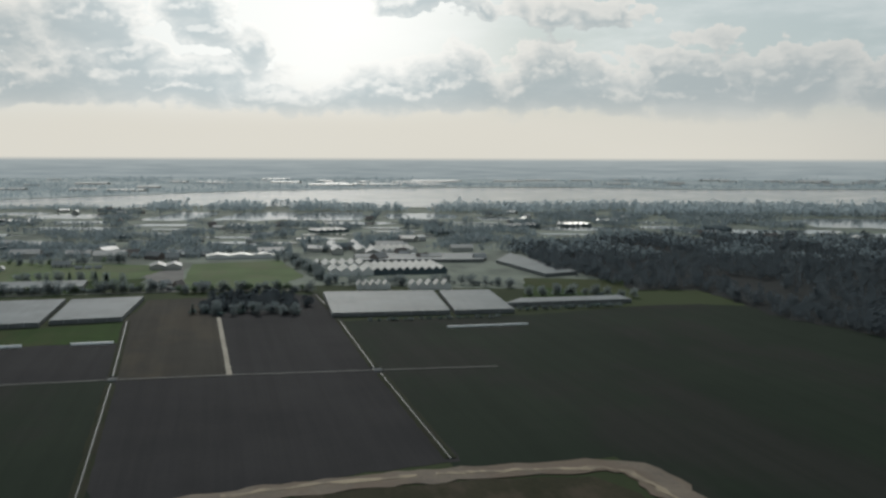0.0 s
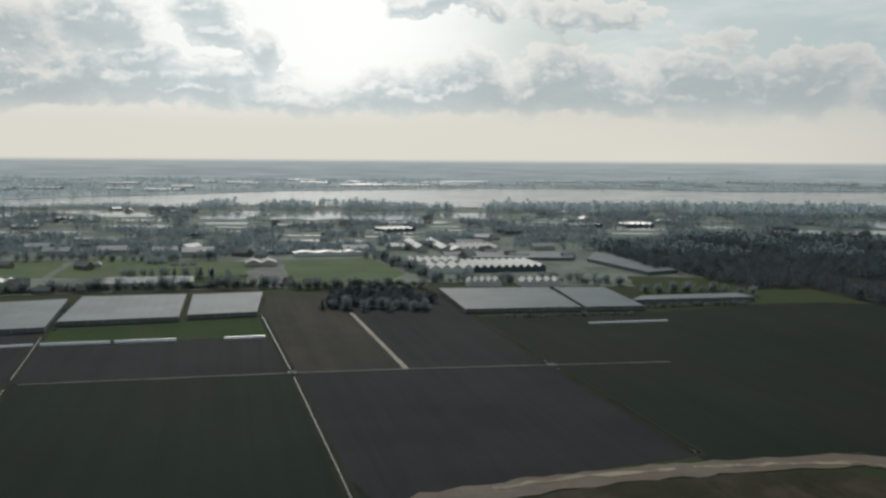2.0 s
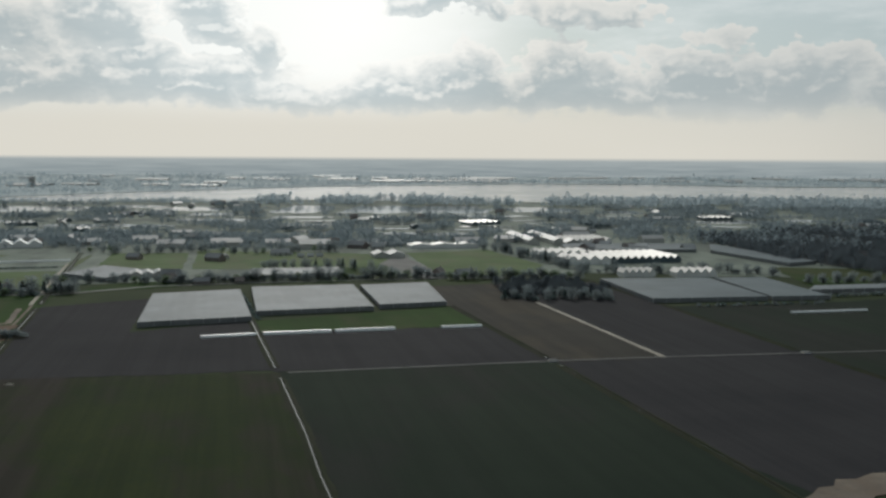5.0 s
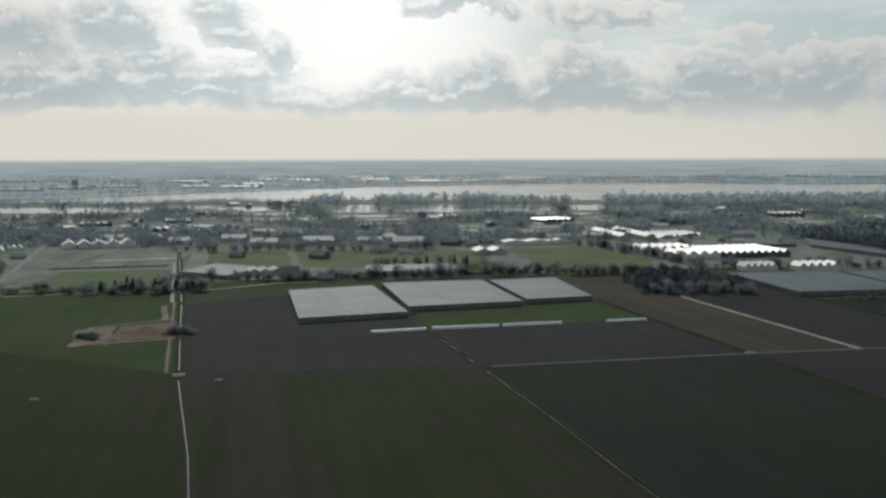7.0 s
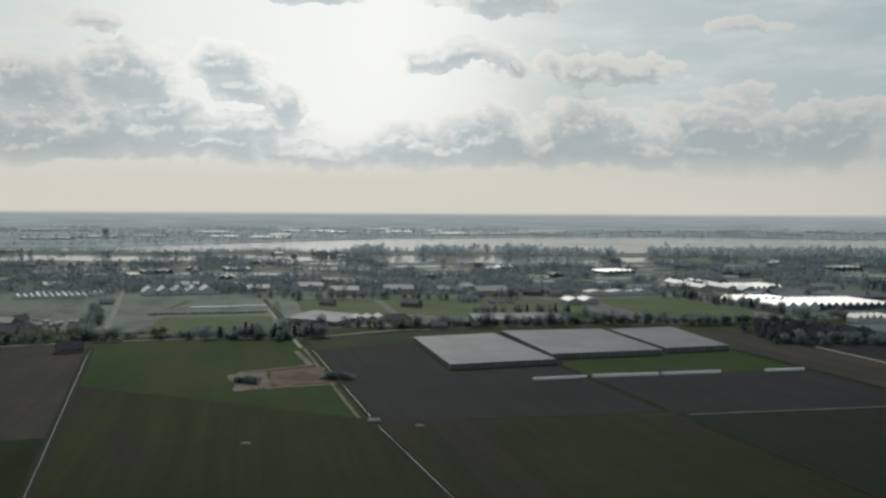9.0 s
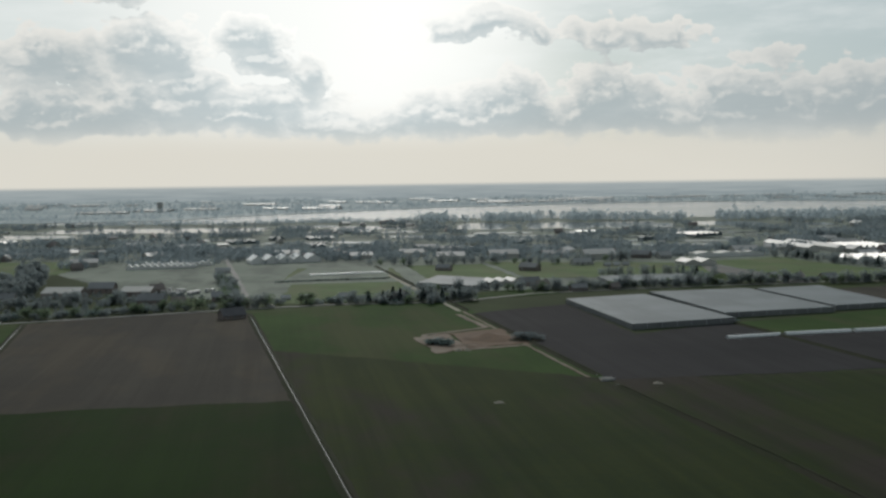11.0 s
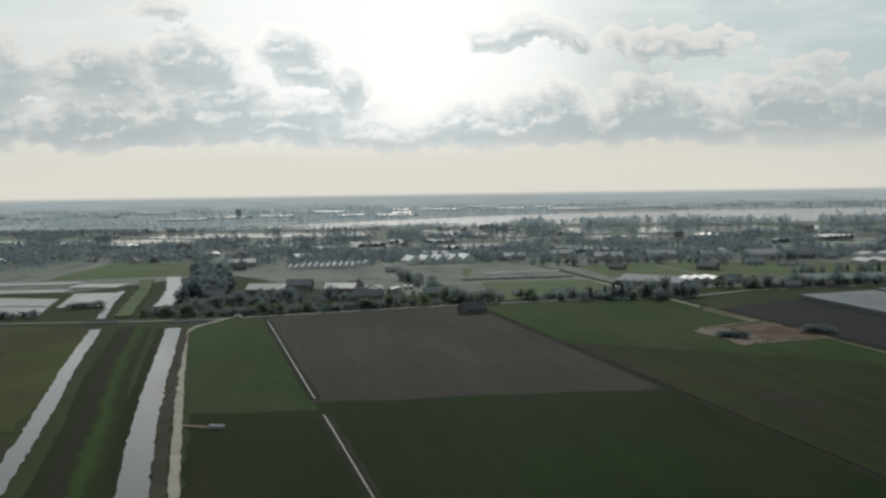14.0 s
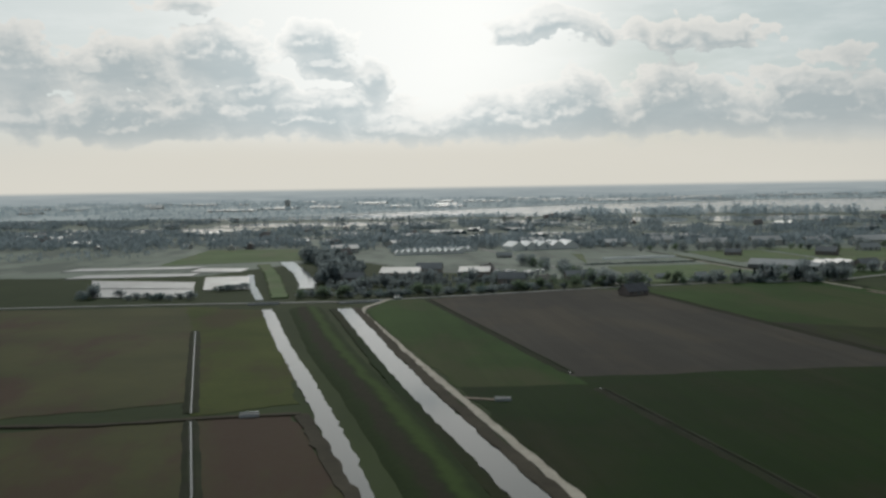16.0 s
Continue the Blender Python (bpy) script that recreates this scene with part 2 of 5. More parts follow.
CROP_DIM = material("dull_winter_crop", (0.0131, 0.0217, 0.0152), (0.0231, 0.0342, 0.0232), 0.007, 0.95, 0.4, 0.04, 0.0, rows=(-13, 9, 0.18), patches=((0.0273, 0.0274, 0.0261), 0.008, 0.7))
CROP_BRIGHT = material("young_crop", (0.0228, 0.0478, 0.0126), (0.0408, 0.0773, 0.0210), 0.012, 0.95, 0.4, 0.04, 0.0, patches=((0.0617, 0.0607, 0.0315), 0.012, 0.6), rows=(-13, 7, 0.14))
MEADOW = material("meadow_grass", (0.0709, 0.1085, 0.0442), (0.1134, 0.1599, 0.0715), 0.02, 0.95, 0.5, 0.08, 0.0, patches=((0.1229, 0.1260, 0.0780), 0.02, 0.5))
GRASS = material("rough_pasture", (0.045, 0.060, 0.018), (0.078, 0.092, 0.030), 0.02, 0.95, 0.5, 0.04, 0.0, patches=((0.060, 0.050, 0.030), 0.016, 0.8))
WEEDS = material("weedy_earth", (0.026, 0.028, 0.016), (0.050, 0.046, 0.030), 0.05, 0.95, 0.4, 0.04, 0.0, patches=((0.075, 0.060, 0.045), 0.05, 0.7))
DARK_EARTH = material("dark_earth", (0.026, 0.026, 0.018), (0.048, 0.044, 0.032), 0.06, 0.95, 0.6, 0.0, 0.0)
OLIVE = material("olive_grass", (0.044, 0.048, 0.020), (0.070, 0.072, 0.030), 0.02, 0.95, 0.5, 0.08, 0.0, patches=((0.055, 0.032, 0.026), 0.014, 0.8))
ROUGH = material("rough_ground", (0.0260, 0.0392, 0.0182), (0.0481, 0.0594, 0.0308), 0.006, 0.95, 0.2, 0.04, 0.0, patches=((0.0520, 0.0702, 0.0308), 0.004, 0.8))
# distance haze is put into this pale blue-grey base colour
FAR = material("hazed_far_land", (0.2318, 0.2834, 0.3019), (0.3416, 0.4004, 0.4162), 0.0035, 0.9, 0.02, 0.1, 0.0, patches=((0.4392, 0.4875, 0.4964), 0.0022, 0.8))
SAND = material("bare_sand", (0.105, 0.088, 0.072), (0.195, 0.160, 0.125), 0.06, 0.9, 0.8, 0.2, 0.3, patches=((0.13, 0.095, 0.07), 0.03, 0.7))
# village ground: base colour paled in place of haze over the middle distance
VILLAGE = material("haze_paled_garden_ground", (0.1288, 0.1596, 0.1299), (0.2072, 0.2337, 0.1995), 0.014, 0.9, 0.15, 0.1, 0.0, patches=((0.0952, 0.1140, 0.0986), 0.016, 0.85))
# dark ground sheet under the wood, covering the paler village ground
WOOD_FLOOR = material("dark_wood_ground", (0.0248, 0.0275, 0.0285), (0.0384, 0.0410, 0.0409), 0.03, 0.95, 0.4, 0.04, 0.0)
SAND_PALE = material("pale_dry_sand", (0.23, 0.19, 0.135), (0.36, 0.30, 0.215), 0.08, 0.9, 0.8, 0.2, 0.2, patches=((0.16, 0.13, 0.10), 0.09, 0.8))
ROAD = material("worn_road_asphalt", (0.19, 0.19, 0.183), (0.27, 0.268, 0.255), 0.05, 0.85, 1.0, 0.1, 0.0)
TRACK = material("pale_track", (0.24, 0.22, 0.18), (0.38, 0.35, 0.29), 0.08, 0.9, 0.8, 0.3, 0.2)
ASPHALT = material("road_asphalt", (0.11, 0.11, 0.108), (0.17, 0.168, 0.16), 0.05, 0.85, 1.0, 0.1, 0.0)
MUD = material("muddy_bank", (0.040, 0.037, 0.028), (0.072, 0.064, 0.048), 0.05, 0.95, 0.7, 0.04, 0.0)
CLOTH = material("grey_roof_cloth", (0.1450, 0.1664, 0.1782), (0.1900, 0.2152, 0.2288), 0.03, 0.7, 0.3, 0.15, 0.0, patches=((0.1250, 0.1452, 0.1562), 0.02, 0.6))
GLASS_GREY = material("dusty_greenhouse_glass", (0.0690, 0.0938, 0.1040), (0.1092, 0.1400, 0.1534), 0.03, 0.65, 0.5, 0.15, 0.0)
GLASS_WHITE = material("whitened_greenhouse_glass", (0.40, 0.395, 0.37), (0.54, 0.53, 0.50), 0.05, 0.45, 0.6, 0.4)
WHITE_WALL = material("white_painted_wall", (0.62, 0.615, 0.59), (0.78, 0.775, 0.75), 0.1, 0.6, 1.0, 0.4)
ROOF_WHITE = material("white_sheet_roof", (0.36, 0.365, 0.36), (0.52, 0.525, 0.52), 0.08, 0.55, 0.9, 0.4, per_object=0.4)
ROOF_GREY = material("grey_sheet_roof", (0.20, 0.205, 0.21), (0.30, 0.305, 0.31), 0.1, 0.5, 0.9, 0.4, per_object=0.4)
# tile here and brick below: haze greyed into their base colours
ROOF_TILE = material("haze_greyed_clay_tile_roof", (0.19, 0.165, 0.155), (0.28, 0.235, 0.215), 0.2, 0.6, 2.0, 0.4, per_object=0.5)
DARK_ROOF = material("dark_slate_roof", (0.075, 0.074, 0.082), (0.115, 0.112, 0.12), 0.3, 0.6, 2.0, 0.3)
BRICK = material("haze_greyed_brick_wall", (0.22, 0.18, 0.165), (0.32, 0.265, 0.24), 0.3, 0.85, 3.0, 0.3, per_object=0.6)
PLASTER = material("pale_wall", (0.42, 0.41, 0.38), (0.58, 0.57, 0.53), 0.2, 0.8, 1.5, 0.3, per_object=0.5)
DARK_SIDE = material("dark_wall_sheet", (0.13, 0.138, 0.138), (0.18, 0.188, 0.186), 0.1, 0.7, 1.0, 0.4)
POST = material("galvanised_post", (0.30, 0.31, 0.32), (0.42, 0.43, 0.44), 0.5, 0.5, 4.0, 0.5)
PANE = material("window_pane", (0.03, 0.035, 0.04), (0.06, 0.065, 0.07), 0.5, 0.1, 3.0, 0.5)
PLASTIC = material("pale_plastic_sheet", (0.20, 0.207, 0.207), (0.29, 0.297, 0.295), 0.05, 0.5, 0.6, 0.3, patches=((0.2, 0.2, 0.19), 0.03, 0.7))
TUNNEL = material("white_tunnel_film", (0.72, 0.73, 0.72), (0.84, 0.84, 0.83), 0.1, 0.4, 1.0, 0.4)
BARK = material("bark", (0.06, 0.052, 0.045), (0.11, 0.095, 0.08), 0.6, 0.9, 5.0, 0.2)
# leaves and twigs tinted blue, bare, middle and far twigs paled: painted haze
LEAF_GREY = material("haze_paled_bare_twigs", (0.2269, 0.2719, 0.2829), (0.3231, 0.3763, 0.3827), 0.05, 0.9, 0.6, 0.1, per_object=0.45)
LEAF_GREEN = material("spring_leaves", (0.1581, 0.2186, 0.1487), (0.2300, 0.3045, 0.1994), 0.05, 0.9, 0.6, 0.1, per_object=0.45)
LEAF_DARK = material("dark_conifer_needles", (0.1152, 0.1625, 0.1638), (0.1728, 0.2356, 0.2275), 0.05, 0.9, 0.6, 0.1, per_object=0.3)
LEAF_MID = material("haze_paled_mid_twigs", (0.2030, 0.2546, 0.2814), (0.2765, 0.3351, 0.3604), 0.02, 0.9, 0.2, 0.1)
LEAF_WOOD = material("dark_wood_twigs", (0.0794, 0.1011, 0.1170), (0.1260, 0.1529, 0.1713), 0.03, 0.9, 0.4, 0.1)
LEAF_FAR = material("haze_paled_far_twigs", (0.3696, 0.4500, 0.4914), (0.4704, 0.5520, 0.5922), 0.01, 0.9, 0.12, 0.1)
SCRUB = material("russet_scrub", (0.070, 0.042, 0.026), (0.12, 0.075, 0.045), 0.1, 0.9, 0.9, 0.2)


def let_through(mat, part_through):
    """Thin leaves and twigs: part of the light passes through them."""
    t = mat.node_tree
    shader = t.nodes["Principled BSDF"]
    out = next(n for n in t.nodes if n.bl_idname == "ShaderNodeOutputMaterial")
    colour = shader.inputs["Base Color"].links[0].from_socket
    thin = node(t, "ShaderNodeBsdfTranslucent", colour)
    blend = node(t, "ShaderNodeMixShader", part_through, shader.outputs[0], thin.outputs[0])
    # open twig work: a part of every clump is gaps
    blend = node(t, "ShaderNodeMixShader", 0.34, blend.outputs[0], t.nodes.new("ShaderNodeBsdfTransparent").outputs[0])
    # the twigs of a clump point every way, so it catches light much as one rounded, upward heap
    lay = t.nodes.new("ShaderNodeNewGeometry").outputs["Normal"]
    lay = node(t, "ShaderNodeVectorMath", lay, (0.3, 0.3, 0.3), (0, 0, 0.85), operation="MULTIPLY_ADD").outputs[0]
    lay = node(t, "ShaderNodeVectorMath", lay, operation="NORMALIZE").outputs[0]
    t.links.new(lay, shader.inputs["Normal"])
    t.links.new(blend.outputs[0], out.inputs[0])


for leaves in (LEAF_GREY, LEAF_GREEN, LEAF_DARK, LEAF_MID, LEAF_WOOD, LEAF_FAR):
    let_through(leaves, 0.6)


def water_material(name, tint, rough, ripple):
    mat = bpy.data.materials.new(name)
    mat.use_nodes = True
    t = mat.node_tree
    s = t.nodes["Principled BSDF"]
    where = t.nodes.new("ShaderNodeNewGeometry").outputs["Position"]
    s.inputs["Base Color"].default_value = (*tint, 1)
    t.links.new(range_(t, noise_(t, where, ripple * 0.02, 3), 0.35, 0.65, rough * 0.8, rough * 1.25), s.inputs["Roughness"])
    s.inputs["IOR"].default_value = 1.33
    b = t.nodes.new("ShaderNodeBump")
    b.inputs["Strength"].default_value = 0.012
    b.inputs["Distance"].default_value = 0.1
    t.links.new(noise_(t, where, ripple, 2), b.inputs["Height"])
    t.links.new(b.outputs[0], s.inputs["Normal"])
    return mat


WATER = water_material("still_water", (0.06, 0.068, 0.064), 0.07, 1.2)
LAKE = water_material("lake_water", (0.10, 0.115, 0.12), 0.15, 0.4)


# ---- building blocks ----
def mesh_of(name, verts, faces, mat, smooth=False):
    me = bpy.data.meshes.new(name)
    me.from_pydata(verts, [], faces)
    me.materials.append(mat)
    me.update()
    if smooth:
        me.polygons.foreach_set("use_smooth", [True] * len(me.polygons))
    return me


def solid(name, verts, faces, mat, parent=None, label=""):
    ob = new(name, mesh_of(name, verts, faces, mat))
    ob.parent = parent
    if label:
        ob["label"] = label
    return ob


def share(name, me, parent, m=None):
    ob = new(name, me)
    ob.parent = parent
    if m is not None:
        ob.matrix_basis = m
    return ob


def root(name, x, y, z=0.0, turn=0.0, label="", category="", group="", kind=""):
    ob = new(name)
    ob.matrix_basis = pose(x, y, z, 0, 0, turn)
    return tagged(ob, label, category, group, kind)


def prism(outline, z0, z1):
    """Verts and faces of an upright block over an outline that runs anticlockwise."""
    n = len(outline)
    verts = [(x, y, z0) for x, y in outline] + [(x, y, z1) for x, y in outline]
    faces = [tuple(range(n - 1, -1, -1)), tuple(range(n, 2 * n))]
    faces += [(i, (i + 1) % n, n + (i + 1) % n, n + i) for i in range(n)]
    return verts, faces


def ccw(outline):
    area = sum(a[0] * b[1] - b[0] * a[1] for a, b in zip(outline, outline[1:] + outline[:1]))
    return outline if area > 0 else outline[::-1]


def ground_sheet(name, outline, top, mat, label, category):
    v, f = prism(ccw(outline), -0.4, top)
    return tagged(solid(name, v, f, mat), label, category, kind="structure")


def ribbon(points, width, z0, z1, wobble=0.0, step=8.0, seed=1):
    """A strip with thickness along a line of points; wobble frays its edges."""
    rnd = random.Random(seed)
    fine = []
    for a, b in zip(points, points[1:]):
        n = max(1, int(math.dist(a, b) / step))
        fine += [(a[0] + (b[0] - a[0]) * i / n, a[1] + (b[1] - a[1]) * i / n) for i in range(n)]
    fine.append(points[-1])
    left, right = [], []
    for i, p in enumerate(fine):
        q, r = fine[max(i - 1, 0)], fine[min(i + 1, len(fine) - 1)]
        d = math.hypot(r[0] - q[0], r[1] - q[1]) or 1
        nx, ny = -(r[1] - q[1]) / d, (r[0] - q[0]) / d
        w1 = width / 2 + wobble * (rnd.random() - 0.5)
        w2 = width / 2 + wobble * (rnd.random() - 0.5)
        left.append((p[0] + nx * w1, p[1] + ny * w1))
        right.append((p[0] - nx * w2, p[1] - ny * w2))
    n = len(fine)
    verts = [(*p, z1) for p in left] + [(*p, z1) for p in right] + [(*p, z0) for p in left] + [(*p, z0) for p in right]
    faces = []
    for i in range(n - 1):
        faces += [(i, n + i, n + i + 1, i + 1), (2 * n + i, i, i + 1, 2 * n + i + 1), (n + i, 3 * n + i, 3 * n + i + 1, n + i + 1)]
    faces += [(0, 2 * n, 3 * n, n), (n - 1, 2 * n - 1, 4 * n - 1, 3 * n - 1)]
    return verts, faces


def lane(name, points, width, top, mat, label, category, wobble=0.0, seed=1):
    v, f = ribbon(points, width, -0.4, top, wobble, 4.0, seed)
    return tagged(solid(name, v, f, mat), label, category, kind="structure")


def shifted(points, d):
    out = []
    for i, p in enumerate(points):
        q, r = points[max(i - 1, 0)], points[min(i + 1, len(points) - 1)]
        s = math.hypot(r[0] - q[0], r[1] - q[1]) or 1
        out.append((p[0] - (r[1] - q[1]) / s * d, p[1] + (r[0] - q[0]) / s * d))
    return out


def berm(points, side, inner, low, high, seed):
    """Verts and faces of a grass bank along a line: a steep inner face down to the water, a worn crest and a long outer slope."""
    rnd = random.Random(seed)
    fine = []
    for a, b in zip(points, points[1:]):
        n = max(1, int(math.dist(a, b) / 5))
        fine += [lerp(a, b, i / n) for i in range(n)]
    fine.append(points[-1])
    verts, faces = [], []
    for i, p in enumerate(fine):
        q, r = fine[max(i - 1, 0)], fine[min(i + 1, len(fine) - 1)]
        s = math.hypot(r[0] - q[0], r[1] - q[1]) or 1
        nx, ny = -(r[1] - q[1]) / s * side, (r[0] - q[0]) / s * side
        end = 0.35 if i in (0, len(fine) - 1) else 1.0
        for d, z in ((inner - 0.12, low), (inner + 0.15 + rnd.uniform(0, 0.2), low + (high - low) * end * rnd.uniform(0.85, 1.1)), (inner + 0.6, low + (high - low) * end * rnd.uniform(0.8, 1.0)), (inner + 2.4 + rnd.uniform(-0.4, 0.4), -0.1)):
            verts.append((p[0] + nx * d, p[1] + ny * d, z))
    for i in range(len(fine) - 1):
        for k in range(3):
            a, b = i * 4 + k, i * 4 + k + 1
            faces.append((a, b, b + 4, a + 4) if side < 0 else (a, a + 4, b + 4, b))
    return verts, faces


def lerp(a, b, t):
    return (a[0] + (b[0] - a[0]) * t, a[1] + (b[1] - a[1]) * t)


def ditch(points, width, label, seed=1, rise=0.40, grass=None):
    """A field ditch: a strip of water low between two grass banks."""
    base = root("ditch", 0, 0, 0, 0, label, "ditch", "", "structure")
    width *= 0.85
    v, f = ribbon(points, width, -0.4, 0.26, width * 0.2, 5.0, seed)
    solid("water", v, f, WATER, base)
    for side in (1, -1):
        v, f = berm(points, side, width / 2, 0.24, 0.26 + rise, seed + 7 * side)
        solid("bank", v, f, grass or BANK, base)
    return base


# ---- the land ----
E1 = Vector((0.9744, 0.2250))
E2 = Vector((-0.2250, 0.9744))
TURN = 13.0

ground_sheet("ground", [(-5600, -700), (5600, -700), (5600, 5600), (-5600, 5600)], 0.0, ROUGH, "flat polder ground of rough grass and bare earth", "ground")
FIELD = "field"
SPREAD = [0.0]


def sheet_on(name, outline, z, mat, label, category, ragged=0.0):
    """A sheet on the ground; ragged edges wander by that many metres."""
    if name == FIELD:
        ragged = 1.2
        SPREAD[0] += 0.004
        z += SPREAD[0]
        mx, my = sum(q[0] for q in outline) / len(outline), sum(q[1] for q in outline) / len(outline)
        outline = [(x + 2.2 * (x - mx) / math.hypot(x - mx, y - my), y + 2.2 * (y - my) / math.hypot(x - mx, y - my)) for x, y in outline]
    if ragged:
        rnd = random.Random(len(label) + int(outline[0][0]))
        fine = []
        for a, b in zip(outline, outline[1:] + outline[:1]):
            n = max(1, int(math.dist(a, b) / 6))
            for i in range(n):
                k = ragged if i else 0.0
                fine.append((a[0] + (b[0] - a[0]) * i / n + rnd.uniform(-k, k), a[1] + (b[1] - a[1]) * i / n + rnd.uniform(-k, k)))
        outline = fine
    return ground_sheet(name, outline, z, mat, label, category)


# fields, each a slightly raised sheet between ditches
sheet_on(FIELD, [(-31, 470), (6, 318), (60, 333), (85, 270), (110, 150), (520, 150), (520, 560), (330, 640), (180, 690), (140, 682), (60, 640), (-62, 612)], 0.06, CROP_DIM, "dark green field of winter crop", "field")
sheet_on(FIELD, [(-62, 608), (-31, 470), (27, 479), (60, 640), (45, 636)], 0.08, CROP_DIM, "dull dark field in front of a glasshouse", "field")
sheet_on(FIELD, [(-150, 445), (-112, 301), (-100, 272), (-50, 304), (4, 326), (-31, 468)], 0.06, SOIL, "dark ploughed field between two ditches", "field")
sheet_on(FIELD, [(-208, 702), (-195, 611), (-150, 446), (-99, 457), (-142, 624), (-158, 640), (-165, 716)], 0.07, SOIL_BROWN, "brown ploughed field beside a farm track", "field")
sheet_on(FIELD, [(-142, 624), (-99, 457), (-31, 470), (-70, 640), (-92, 725), (-128, 742), (-166, 716), (-158, 640)], 0.06, SOIL, "dark ploughed field behind a cross ditch", "field")
sheet_on(FIELD, [(-265, 418), (-240, 325), (-205, 196), (-70, 200), (-112, 301), (-150, 444)], 0.06, CROP_DIM, "dark green crop field with brown stripes", "field")
sheet_on(FIELD, [(-294, 512), (-267, 421), (-150, 447), (-178, 536)], 0.06, SOIL, "dark ploughed field in front of white tunnels", "field")
sheet_on(FIELD, [(-300, 548), (-291, 513), (-177, 538), (-196, 604)], 0.06, CROP_BRIGHT, "strip of green crop before the glasshouses", "field")
sheet_on(FIELD, [(-436, 590), (-383, 400), (-270, 424), (-298, 528), (-304, 550), (-356, 512), (-382, 628)], 0.06, SOIL, "dark ploughed field beside a glasshouse", "field")
sheet_on(FIELD, [(-383, 398), (-350, 293), (-325, 200), (-208, 196), (-243, 325), (-266, 416)], 0.07, CROP_PATCHY, "green crop field with brown patches", "field")
sheet_on(FIELD, [(-566, 594), (-525.5, 470), (-385, 404), (-438, 592), (-450, 640), (-500, 632)], 0.06, CROP_BRIGHT, "bright green field round a sand heap", "field")
sheet_on(FIELD, [(-525, 468), (-457, 258), (-438, 195), (-328, 200), (-352, 293), (-386, 402)], 0.05, CROP_PATCHY, "dark green field with bare brown patches", "field")
sheet_on(FIELD, [(-678, 553), (-605, 342), (-493, 366), (-566, 592), (-596, 600), (-650, 572)], 0.07, SOIL_BROWN, "brown ploughed field in front of farms", "field")
sheet_on(FIELD, [(-604, 340), (-570, 240), (-545, 160), (-425, 160), (-458.5, 258), (-492.5, 364)], 0.06, CROP, "deep green field of winter crop", "field")
sheet_on(FIELD, [(-700, 553), (-702, 505), (-668, 405), (-640, 325), (-602, 330), (-679, 556)], 0.06, CROP_BRIGHT, "green field between track and ditch", "field")
sheet_on(FIELD, [(-638, 322), (-604, 222), (-578, 140), (-545, 150), (-569.5, 240), (-601, 328)], 0.05, CROP, "dark green field beside a farm track", "field")

# ditches and cross roads
ditch([(-195, 610), (-152, 453)], 0.9, "straight water-filled ditch between ploughed fields", 2)
ditch([(-148, 438), (-112, 301), (-90, 215)], 0.9, "straight water-filled ditch between fields", 3)
ditch([(-96, 741), (-70, 644)], 0.9, "ditch beside a glasshouse", 4)
ditch([(-67, 628), (-33, 475)], 0.8, "shining straight ditch between ploughed fields", 5)
ditch([(-29, 462), (3, 328)], 0.8, "shining straight ditch between fields", 6)
ditch([(-535, 921), (-441, 602)], 0.8, "narrow ditch beside a farm lane", 7)
ditch([(-437, 588), (-386, 408)], 0.7, "shining ditch beside a ploughed field", 8)
ditch([(-381, 390), (-350, 293), (-322, 195)], 0.7, "shining ditch between crop fields", 9)
ditch([(-566, 592), (-458, 260), (-435, 190)], 0.6, "long straight ditch between a ploughed and a green field", 10)
ditch([(-680, 554), (-606, 345)], 0.7, "shining ditch between green and brown fields", 11)
ditch([(-598, 322), (-569, 240), (-543, 160)], 0.8, "shining ditch between green fields", 12)
ditch([(-335, 655), (-304, 550), (-269, 427)], 0.8, "shining ditch past a cloth house", 13)
ditch([(-263.5, 408), (-241, 326), (-231, 285), (-206, 195)], 0.8, "narrow straight ditch between crop fields", 14)
lane("track", [(-262, 418), (-150, 446), (-99, 457), (-31, 469), (27, 479)], 1.6, 0.27, ASPHALT, "narrow grey cross path between ploughed fields", "track", 0.5, 3)
lane("track", [(-142, 626), (-99, 457)], 2.4, 0.28, TRACK, "pale farm track to a small wood", "track", 0.5, 4)
lane("track", [(-444, 598), (-390, 404)], 1.5, 0.26, SAND, "grassy farm track beside a ditch", "track", 0.6, 5)
lane("track", [(-540, 925), (-446, 600)], 2.2, 0.27, TRACK, "farm lane past glasshouses", "track", 0.4, 6)

# road works in the foreground: sandy bed with a dark edge
lane("sand_road", [(-128, 215), (-106, 256), (-83, 278), (-52, 293), (-26, 303), (8, 312), (35, 318), (54, 321), (62, 318), (68, 303), (73, 285), (80, 250), (84, 215)], 13.5, 0.34, SAND, "unfinished sandy road bed through the fields", "road", 3.0, 8)
lane("sand_road", [(-66, 289), (-35, 302), (-8, 309)], 3.0, 0.42, SAND_PALE, "pale wheel-worn sand strip on the road bed", "road", 2.4, 9)
lane("sand_road", [(-2, 311), (24, 315), (52, 318), (60, 314), (66, 300), (71, 284)], 2.6, 0.42, SAND_PALE, "pale wheel-worn sand strip in the bend", "road", 2.2, 10)
sheet_on(FIELD, [(-92, 250), (-60, 278), (-24, 294), (10, 304), (46, 308), (58, 292), (68, 220), (-90, 220)], 0.2, WEEDS, "rough weedy ground inside the road bend", "field")

